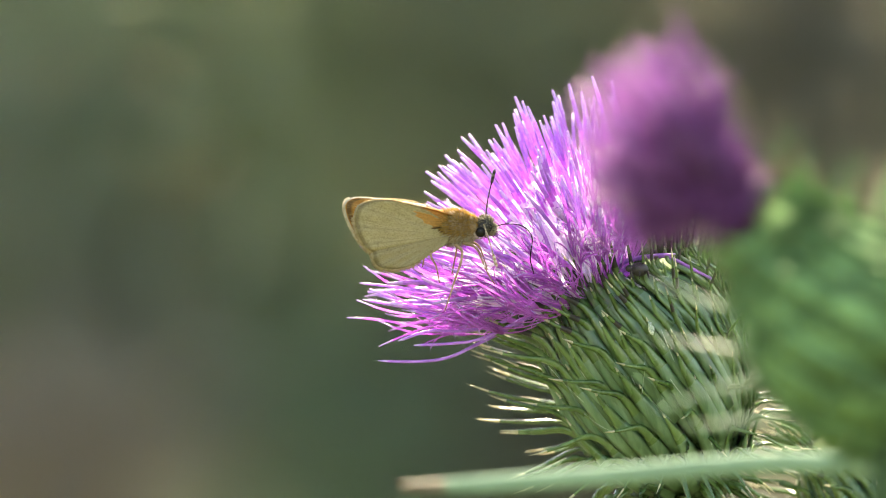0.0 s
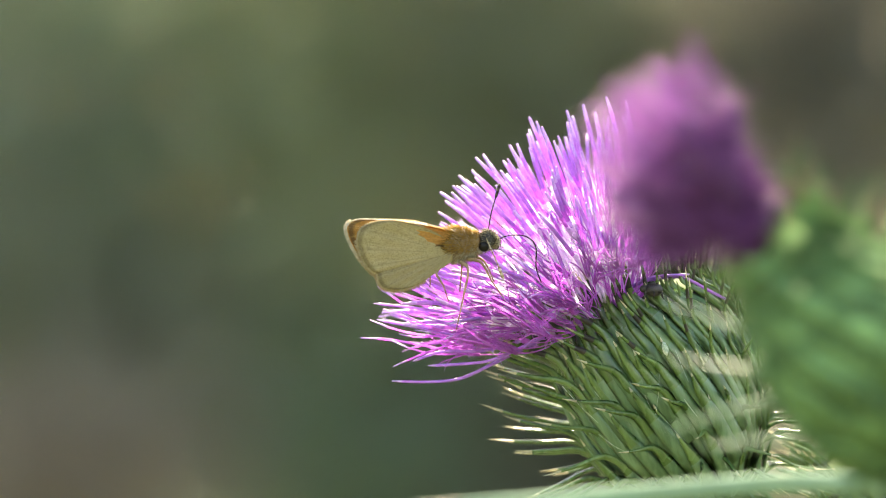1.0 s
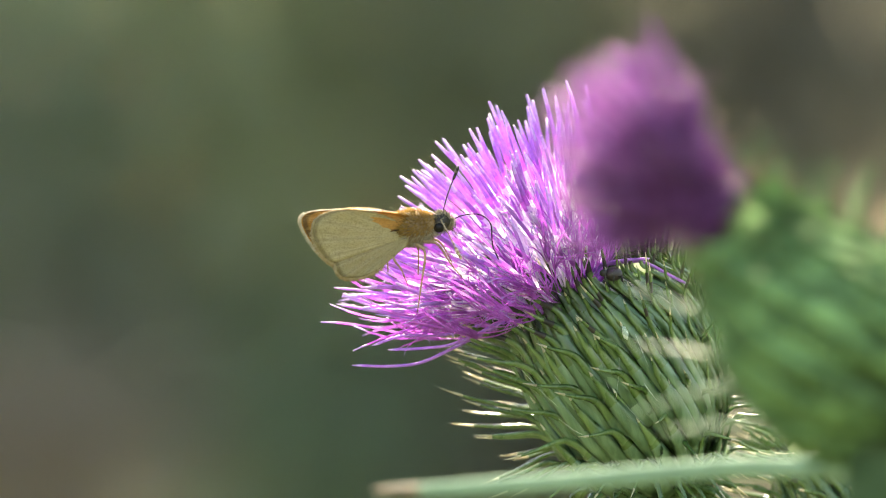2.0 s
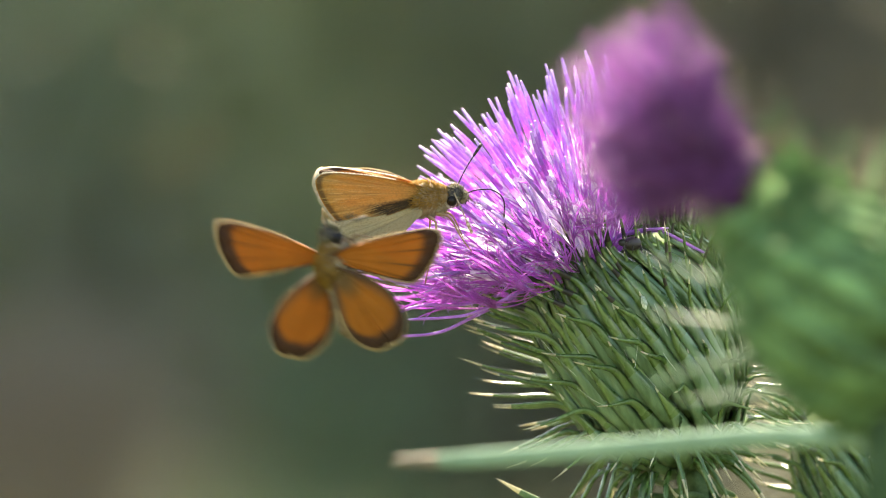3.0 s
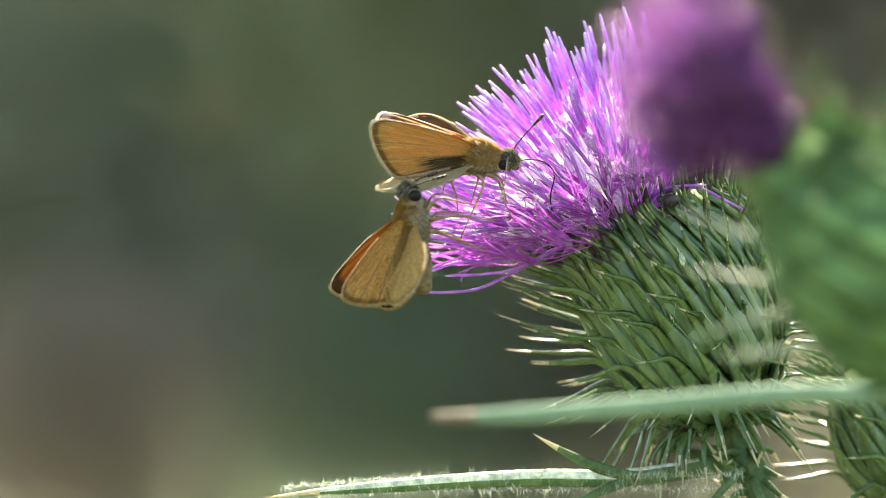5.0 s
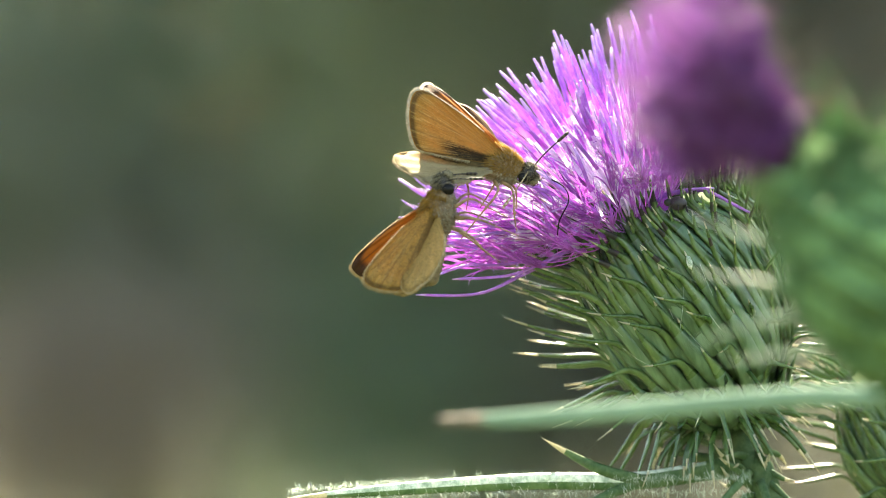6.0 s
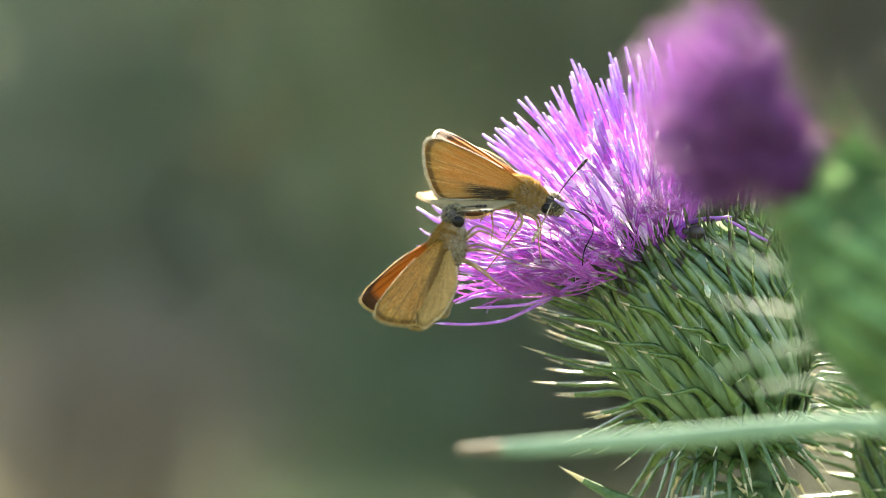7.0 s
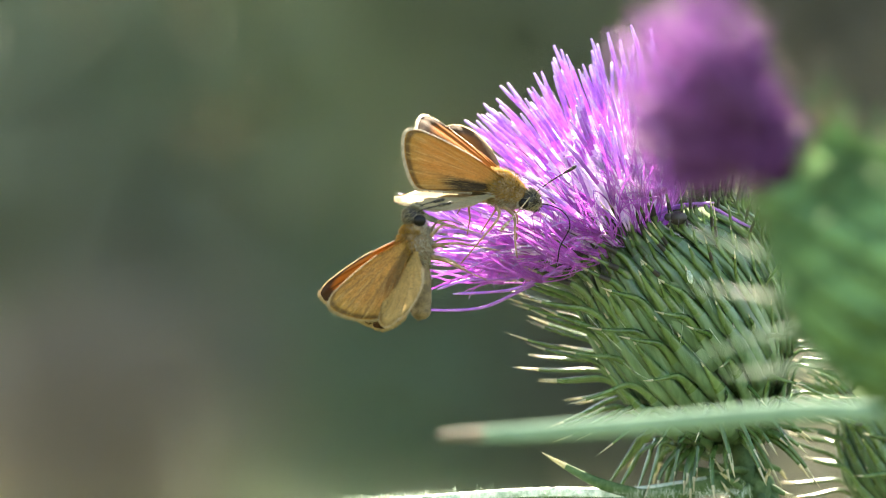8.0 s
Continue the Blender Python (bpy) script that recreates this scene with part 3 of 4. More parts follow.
# ---- background ----
def bush(centre, radii, count, size, dark, light, label, seed):
    """A leafy plant behind: stems from the ground and a cloud of leaves."""
    rng = random.Random(seed)
    c = at(*centre)
    ob = thing("bush", Vector((c.x, c.y, 0)), label, "bush", "plants in the background")
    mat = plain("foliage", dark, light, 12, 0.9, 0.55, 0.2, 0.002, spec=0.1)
    bm = bmesh.new()
    for k in range(7):
        a = rng.uniform(0, 6.28)
        tip = c + Vector((math.cos(a) * radii[0] * 0.5, math.sin(a) * radii[1] * 0.5, rng.uniform(-0.2, 0.5) * radii[2])) * MM
        base = Vector((c.x + 0.02 * math.cos(a), c.y + 0.02 * math.sin(a), -0.004))
        tube(bm, curve([base, base.lerp(tip, 0.5) + Vector((0, 0, 0.03)), tip], 8), [0.006 - 0.0005 * i for i in range(9)], 5)
    part("stem", bm, mat, ob)
    verts, faces = [], []
    for k in range(int(count * 3.9)):
        p = Vector((rng.gauss(0, 0.5) * radii[0], rng.gauss(0, 0.5) * radii[1], rng.gauss(0, 0.5) * radii[2])) * MM + c
        if p.z < 0.01:
            p.z = rng.uniform(0.01, 0.3)
        r = Euler((rng.uniform(-0.9, 0.9), rng.uniform(-0.9, 0.9), rng.uniform(0, 6.28))).to_matrix()
        s = size * rng.uniform(0.18, 0.39) * MM
        i = len(verts)
        for x, y, z in ((-1, 0, 0), (-0.2, -0.35, 0.08), (-0.2, 0.35, 0.08), (1, 0, -0.15), (0.45, 0.25, 0.04), (0.45, -0.25, 0.04), (-0.2, 0, -0.02), (0.45, 0, -0.04)):
            verts.append(p + r @ Vector((x, y, z)) * s)
        faces += [(i, i + 1, i + 6), (i, i + 6, i + 2), (i + 1, i + 5, i + 7, i + 6), (i + 6, i + 7, i + 4, i + 2), (i + 5, i + 3, i + 7), (i + 7, i + 3, i + 4)]
    data = bpy.data.meshes.new("leaves")
    data.from_pydata(verts, [], faces)
    data.materials.append(mat)
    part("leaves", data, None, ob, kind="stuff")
    return ob


bush((-235, 3250, 120), (160, 80, 165), 4600, 20, (0.256, 0.318, 0.228), (0.372, 0.440, 0.334), "sage green leafy bush in the sun before a hedge", 1)
bush((-290, 3210, 15), (80, 70, 95), 2000, 20, (0.271, 0.293, 0.213), (0.394, 0.410, 0.317), "dull green herb clump before a hedge", 11)
bush((-85, 3250, 105), (90, 80, 180), 3200, 22, (0.353, 0.384, 0.236), (0.490, 0.522, 0.355), "olive leafy bush in the sun before a hedge", 2)
bush((-235, 3180, -125), (102, 80, 73), 2400, 18, (0.401, 0.331, 0.268), (0.519, 0.451, 0.375), "brown withered herb clump below a hedge", 3)
bush((-190, 3250, -35), (102, 80, 73), 2400, 20, (0.246, 0.257, 0.198), (0.346, 0.351, 0.292), "greyish herb clump below a hedge", 9)
bush((-60, 3250, -105), (124, 80, 102), 3000, 20, (0.256, 0.345, 0.242), (0.373, 0.471, 0.339), "green leafy herb clump below a hedge", 4)
bush((35, 3250, 140), (105, 80, 150), 3600, 22, (0.279, 0.305, 0.207), (0.408, 0.431, 0.313), "yellowish olive bush in the sun before a hedge", 5)
# deep shade at the right is put into this bush's darker leaf colours
bush((220, 3250, 125), (140, 80, 165), 3600, 22, (0.190, 0.182, 0.154), (0.270, 0.261, 0.226), "dark bush with deep shade put into its leaf colours", 6)
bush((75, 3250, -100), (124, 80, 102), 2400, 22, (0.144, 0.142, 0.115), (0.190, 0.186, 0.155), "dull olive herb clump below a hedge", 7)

# a hedge closes the meadow
hedge_mat = plain("hedge_leaves", (0.11, 0.11, 0.065), (0.17, 0.17, 0.10), 6, 0.9, 0.25, 0.2, 0.002, spec=0.1)
rng = random.Random(11)
verts, faces = [], []
for k in range(42000):
    p = Vector((rng.uniform(-2.6, 2.6), 5.6 + abs(rng.gauss(0, 0.2)), rng.uniform(0, 1.0) ** 0.8 * 2.2))
    p.z += 0.08 * math.sin(p.x * 5)
    r = Euler((rng.uniform(-1, 1), rng.uniform(-1, 1), rng.uniform(0, 6.28))).to_matrix()
    s = rng.uniform(0.02, 0.045)
    i = len(verts)
    for x, y, z in ((-1, 0, 0), (0, -0.45, 0.1), (1, 0, -0.1), (0, 0.45, 0.1)):
        verts.append(p + r @ Vector((x, y, z)) * s)
    faces.append((i, i + 1, i + 2, i + 3))
data = bpy.data.meshes.new("hedge")
data.from_pydata(verts, [], faces)
data.materials.append(hedge_mat)
tagged(new("hedge", data), "tall dense olive green hedge closing the meadow", "hedge", kind="stuff")

# the ground reaches the horizon
bm = bmesh.new()
n = 60
grid = [[bm.verts.new((math.copysign(abs(x) ** 3, x) * 300, math.copysign(abs(y) ** 3, y) * 300, 0.0)) for x in np.linspace(-1, 1, n)] for y in np.linspace(-1, 1, n)]
for i in range(n - 1):
    for k in range(n - 1):
        bm.faces.new((grid[i][k], grid[i][k + 1], grid[i + 1][k + 1], grid[i + 1][k]))
ground_mat = plain("meadow_ground", (0.03, 0.045, 0.015), (0.08, 0.075, 0.04), 8, 0.9, 0.0, 0.6, 0.01)
tagged(part("ground", bm, ground_mat, None), "grassy meadow ground with dry patches", "ground", kind="structure")

# grass round the plants
rng = random.Random(17)
verts, faces = [], []
for k in range(22000):
    x, y = rng.gauss(0, 1.6), rng.uniform(-2.2, 3.6)
    if math.hypot(x, y + 0.7) < 0.25:
        continue
    h, a, w = rng.uniform(0.08, 0.34), rng.uniform(0, 6.28), rng.uniform(0.0015, 0.003)
    d, b = Vector((math.cos(a), math.sin(a), 0)), Vector((-math.sin(a), math.cos(a), 0)) * w
    p, i = Vector((x, y, -0.004)), len(verts)
    for s, f in ((0, 1), (0.4, 0.8), (0.75, 0.5)):
        q = p + d * h * 0.45 * s * s + Vector((0, 0, h * s))
        verts += [q - b * f, q + b * f]
    verts.append(p + d * h * 0.45 + Vector((0, 0, h * 0.97)))
    faces += [(i, i + 1, i + 3, i + 2), (i + 2, i + 3, i + 5, i + 4), (i + 4, i + 5, i + 6)]
data = bpy.data.meshes.new("grass")
data.from_pydata(verts, [], faces)
data.materials.append(plain("grass_blades", (0.04, 0.075, 0.02), (0.10, 0.13, 0.045), 10, 0.6, 0.3))
tagged(new("grass", data), "loose green meadow grass with dry blades", "grass", kind="stuff")


# ---- butterflies ----
def wing_material(name, kind, golden):
    """Patterns of a wing by its own map: u from root to margin, v from the front edge backwards."""
    n = Nodes(name)
    uv = n.add("ShaderNodeSeparateXYZ")
    n.link(n.coords("UV"), uv.inputs[0])
    u, v = uv.outputs[0], uv.outputs[1]
    grain = n.noise(5500, 3.0)
    blotch = n.noise(350, 3.0)
    vein = n.math("SINE", n.math("MULTIPLY", v, 56.5))
    vein = n.step(vein, 0.86, 0.99)
    rim = n.math("SUBTRACT", n.step(u, 0.93, 0.96), n.step(u, 0.985, 0.995))
    dust = 0.12 if "upper" in kind else 0.3
    if kind == "fore_upper":
        c = n.mix(blotch, (0.22, 0.060, 0.005), (0.33, 0.095, 0.010))
        c = n.mix(n.math("MULTIPLY", vein, n.step(u, 0.35, 0.8)), c, (0.10, 0.04, 0.015))
        c = n.mix(n.step(n.math("ADD", u, n.math("MULTIPLY", blotch, 0.08)), *((0.84, 0.95) if golden else (0.85, 0.95))), c, (0.03, 0.013, 0.009))
        c = n.mix(n.math("SUBTRACT", 1.0, n.step(v, *((0.02, 0.10) if golden else (0.03, 0.09)))), c, (0.04, 0.018, 0.01))
    elif kind == "hind_upper":
        c = n.mix(blotch, (0.20, 0.060, 0.005), (0.31, 0.095, 0.010))
        c = n.mix(n.step(n.math("ADD", u, n.math("MULTIPLY", blotch, 0.1)), 0.84, 0.95), c, (0.03, 0.014, 0.01))
        c = n.mix(n.math("SUBTRACT", 1.0, n.step(v, 0.1, 0.26)), c, (0.06, 0.03, 0.015))
        c = n.mix(n.step(v, 0.74, 0.9), c, (0.07, 0.035, 0.018))
        c = n.mix(n.math("SUBTRACT", 1.0, n.step(u, 0.15, 0.42)), c, (0.10, 0.055, 0.02))
    elif kind == "fore_lower":
        # golden undersides: light coming through the wing is put into the base colour
        c = n.mix(blotch, (0.50, 0.255, 0.055), (0.66, 0.36, 0.095)) if golden else n.mix(blotch, (0.46, 0.215, 0.05), (0.60, 0.31, 0.085))
        c = n.mix(n.math("MULTIPLY", vein, 0.5 if golden else 0.25), c, (0.18, 0.085, 0.025))
        streak = n.math("MULTIPLY", n.step(n.math("ADD", v, n.math("MULTIPLY", grain, 0.08)), 0.60, 0.66), n.math("SUBTRACT", 1.0, n.step(n.math("ADD", u, n.math("MULTIPLY", grain, 0.2)), 0.66, 0.86)))
        behind = n.step(v, 0.70, 0.78)
        streak = n.math("MAXIMUM", streak, n.math("MULTIPLY", behind, n.math("SUBTRACT", 1.0, n.step(u, 0.86, 0.98))))
        # black wing streak; on golden wings it paints the shade beside the hindwing
        c = n.mix(n.math("MULTIPLY", streak, 0.6 if golden else 0.97), c, (0.012, 0.010, 0.009))
        c = n.mix(n.math("MULTIPLY", rim, 0.8), c, (0.10, 0.06, 0.03))
        dust = 0.45 if golden else 0.18
    else:
        # the same transmitted light, painted into the golden hindwing
        c = n.mix(blotch, (0.46, 0.275, 0.075), (0.58, 0.37, 0.115)) if golden else n.mix(blotch, (0.42, 0.335, 0.16), (0.51, 0.41, 0.215))
        dust = 0.3 if golden else 0.16
        c = n.mix(n.math("MULTIPLY", vein, 0.3), c, (0.22, 0.165, 0.07))
        c = n.mix(n.math("MULTIPLY", n.step(grain, 0.56, 0.62), 0.5 if golden else 0.2), c, (0.09, 0.07, 0.035))
        c = n.mix(n.math("MULTIPLY", rim, 0.45), c, (0.14, 0.10, 0.05))
        if not golden:
            c = n.mix(n.math("MULTIPLY", n.step(v, 0.57, 0.6), 0.3), c, (0.20, 0.17, 0.11))
            c = n.mix(n.math("MULTIPLY", n.math("SUBTRACT", n.step(v, 0.53, 0.56), n.step(v, 0.57, 0.6)), 0.35), c, (0.12, 0.09, 0.05))
    ray = n.add("ShaderNodeCombineXYZ")
    n.link(n.math("MULTIPLY", u, 7.0), ray.inputs[0])
    n.link(n.math("MULTIPLY", v, 120.0), ray.inputs[1])
    hairs = n.noise(1.0, 3.0, ray.outputs[0])
    c = n.mix(n.math("MULTIPLY", n.step(hairs, 0.44, 0.58), dust), c, (0.13, 0.07, 0.025))
    if kind == "fore_lower" or golden and "lower" in kind:
        rays = n.add("ShaderNodeCombineXYZ")
        n.link(n.math("MULTIPLY", u, 4.0), rays.inputs[0])
        n.link(n.math("MULTIPLY", v, 70.0), rays.inputs[1])
        c = n.mix(n.math("MULTIPLY", n.step(n.noise(1.0, 3.0, rays.outputs[0]), 0.52, 0.66), n.math("MULTIPLY", n.step(u, 0.3, 0.5), 0.4)), c, (0.82, 0.56, 0.22))
    fine = n.noise(11000, 2.0)
    c = n.mix(n.math("MULTIPLY", n.step(grain, 0.48, 0.58), dust), c, (0.12, 0.07, 0.025))
    c = n.mix(n.math("MULTIPLY", n.step(fine, 0.54, 0.66), dust * 0.4), c, (0.60, 0.38, 0.14))
    n.bump(n.math("ADD", grain, hairs), 0.5, 0.00008)
    glow = n.mix(1.0, c, (1.3, 1.0, 0.72) if golden else (1.4, 1.12, 0.85) if "fore" in kind else (1.2, 1.08, 0.86), "MULTIPLY")
    return n.finish(c, 0.75, 0.06 if "upper" in kind else 0.4, glow, spec=0.1 if "upper" in kind else 0.25)


M_WING = {(g, k): wing_material("wing_" + k, k, g) for g in (False, True) for k in ("fore_upper", "hind_upper", "fore_lower", "hind_lower")}
M_FRINGE = plain("wing_fringe", (0.58, 0.49, 0.36), (0.80, 0.73, 0.60), 2000, 0.7, 0.5)
M_GOLD_FRINGE = plain("golden_fringe", (0.42, 0.30, 0.15), (0.62, 0.48, 0.28), 2000, 0.7, 0.5)
def hairy(name, tones, rough=0.75, through=0.15):
    """Hairs, each with a tone of its own, over skin of the middle tone."""
    n = Nodes(name)
    r = n.add("ShaderNodeNewGeometry").outputs["Random Per Island"]
    c = n.ramp(r, [(k / (len(tones) - 1), t) for k, t in enumerate(tones)])
    c = n.mix(n.math("MULTIPLY", n.noise(1500), 0.5), c, (0.02, 0.015, 0.01))
    return n.finish(c, rough, through, spec=0.3)


M_FUR = hairy("orange_fur", [(0.10, 0.055, 0.01), (0.40, 0.20, 0.025), (0.46, 0.25, 0.035), (0.26, 0.14, 0.02)])
M_PALE_FUR = hairy("pale_fur", [(0.20, 0.16, 0.10), (0.48, 0.42, 0.33), (0.60, 0.54, 0.44), (0.30, 0.23, 0.14)])
M_ABDOMEN = plain("abdomen_scales", (0.08, 0.055, 0.03), (0.22, 0.155, 0.08), 1100, 0.75, 0.0, 0.6)
M_EYE = plain("insect_eye", (0.004, 0.003, 0.003), (0.008, 0.006, 0.006), 4000, 0.3, 0.0, 0.1, spec=0.18)
M_HEAD = hairy("head_bristle", [(0.012, 0.01, 0.008), (0.30, 0.25, 0.15), (0.50, 0.44, 0.30), (0.05, 0.04, 0.025), (0.02, 0.018, 0.012)])
M_LEG = plain("leg_buff", (0.15, 0.09, 0.045), (0.38, 0.26, 0.14), 1500, 0.55, 0.1)
M_BAND = plain("feeler_buff", (0.30, 0.25, 0.16), (0.55, 0.47, 0.34), 3000, 0.5, 0.0)
M_FEELER = plain("feeler_dark", (0.02, 0.015, 0.012), (0.12, 0.09, 0.05), 3000, 0.5, 0.0)

FORE = [(0, -0.35), (3.5, -0.75), (7.5, -0.75), (11.0, -0.45), (12.6, -0.1), (13.35, 0.6), (13.2, 1.5), (12.4, 2.8), (11.3, 4.0), (10.0, 5.0), (8.8, 5.4), (6.8, 4.5), (4, 3.0), (1.6, 1.6), (0, 0.7)]
HIND = [(0, -0.5), (3, -1.4), (6.5, -1.7), (9.3, -0.9), (10.7, 0.6), (11.0, 2.0), (10.5, 3.1), (10.1, 3.3), (10.2, 3.8), (9.4, 4.7), (7.9, 5.2), (6.2, 5.2), (4.2, 4.3), (1.8, 2.5), (0, 0.9)]


# a hindwing folded along its hinder lobe, as a resting butterfly holds it
FOLDED = [(0, -0.6), (2.2, -2.0), (5.8, -2.7), (8.3, -2.4), (9.7, -1.6), (10.0, -0.5), (9.7, 0.7), (9.2, 1.6), (8.3, 2.6), (7.7, 2.8), (7.5, 3.5), (7.0, 4.1), (6.2, 4.3), (4.7, 4.1), (3.0, 3.3), (0.8, 1.5), (0, 0.8)]


def wing_part(butterfly, name, outline, hand, upper, lower, label, golden):
    """A thin cambered wing with upper and lower side and a fringe; hand is 1 for left, -1 for right."""
    size = (0.9 if outline is FORE else 0.92 if golden else 1.0) * (0.925 if golden else 1.0)
    pts = curve([(x * size, y * size, 0) for x, y in outline], 44)
    rad = 9
    bm = bmesh.new()
    uvl = bm.loops.layers.uv.new("UVMap")
    sides = []
    for z0 in (0.03, -0.03):
        grid = []
        for i, p in enumerate(pts):
            v = i / (len(pts) - 1)
            row = []
            for j in range(rad + 1):
                u = 0.03 + 0.97 * j / rad
                ridge = 0.10 * u * math.cos(v * 56.5) + 0.35 * math.sin(math.pi * u) * (1 - v)
                row.append(bm.verts.new(Vector((p.x * u, hand * p.y * u, ridge + z0)) * MM))
            grid.append(row)
        sides.append(grid)
    top, low = sides
    last = len(pts) - 1

    def quad(vs, uvs, mat):
        if hand < 0:
            vs, uvs = vs[::-1], uvs[::-1]
        f = bm.faces.new(vs)
        f.material_index = mat
        for loop, c in zip(f.loops, uvs):
            loop[uvl].uv = c
    for i in range(last):
        for j in range(rad):
            c = [(j / rad, i / last), ((j + 1) / rad, i / last), ((j + 1) / rad, (i + 1) / last), (j / rad, (i + 1) / last)]
            quad([top[i][j], top[i][j + 1], top[i + 1][j + 1], top[i + 1][j]], c, 0)
            quad([low[i + 1][j], low[i + 1][j + 1], low[i][j + 1], low[i][j]], [c[3], c[2], c[1], c[0]], 1)
        quad([top[i][rad], low[i][rad], low[i + 1][rad], top[i + 1][rad]], [(1, i / last)] * 4, 1)
    wing = part(name, bm, [M_WING[golden, upper], M_WING[golden, lower]], butterfly, label, WORLD[butterfly].copy())
    rng = random.Random(len(outline))
    bm = bmesh.new()
    n = len(pts)
    for i in range(n * 13):
        s = i / (n * 13) * (n - 1)
        k = int(s)
        p = pts[k].lerp(pts[min(k + 1, n - 1)], s - k)
        if p.length < 4:
            continue
        d = (pts[min(k + 1, n - 1)] - pts[max(k - 1, 0)]).normalized()
        out = Vector((-d.y, d.x, 0))
        if out.dot(p - Vector((6, 2, 0))) < 0:
            out = -out
        front = k < n * 0.3
        ln = 0.14 if front else rng.uniform(0.26, 0.46)
        a, b = p - d * 0.06, p + d * 0.06
        tip = p + out * ln + d * rng.uniform(-0.15, 0.15)
        vs = [bm.verts.new(Vector((q.x, hand * q.y, z)) * MM) for q, z in ((a, 0.04), (b, 0.04), (tip, 0.0), (a, -0.04), (b, -0.04))]
        for f in ((0, 1, 2), (4, 3, 2), (0, 2, 3), (1, 4, 2)):
            bm.faces.new([vs[q] for q in f])
    part("fringe", bm, M_FRINGE if outline is FORE and not golden else M_GOLD_FRINGE, wing, "pale fringe along the wing edge", WORLD[butterfly].copy())
    return wing


def fur(bm, centre, radii, count, length, rng, lo=-1.0, hi=1.0, mat=0):
    """Short hairs over an ellipsoid, swept back."""
    centre = Vector(centre)
    for _ in range(count):
        v = Vector((rng.gauss(0, 1), rng.gauss(0, 1), rng.gauss(0, 1))).normalized()
        if not lo <= v.z <= hi:
            continue
        p = centre + Vector((v.x * radii[0], v.y * radii[1], v.z * radii[2])) * 0.96
        w = (v + Vector((-0.7, rng.uniform(-0.3, 0.3), rng.uniform(-0.3, 0.3)))).normalized()
        ln = length * rng.uniform(0.6, 1.3)
        b = w.cross(Vector((rng.uniform(-1, 1), rng.uniform(-1, 1), 0.3))).normalized() * 0.035
        c = w.cross(b).normalized() * 0.035
        vs = [bm.verts.new(q * MM) for q in (p + b, p - b * 0.5 + c, p - b * 0.5 - c, p + w * ln)]
        for f in ((0, 1, 3), (1, 2, 3), (2, 0, 3)):
            bm.faces.new([vs[q] for q in f]).material_index = mat


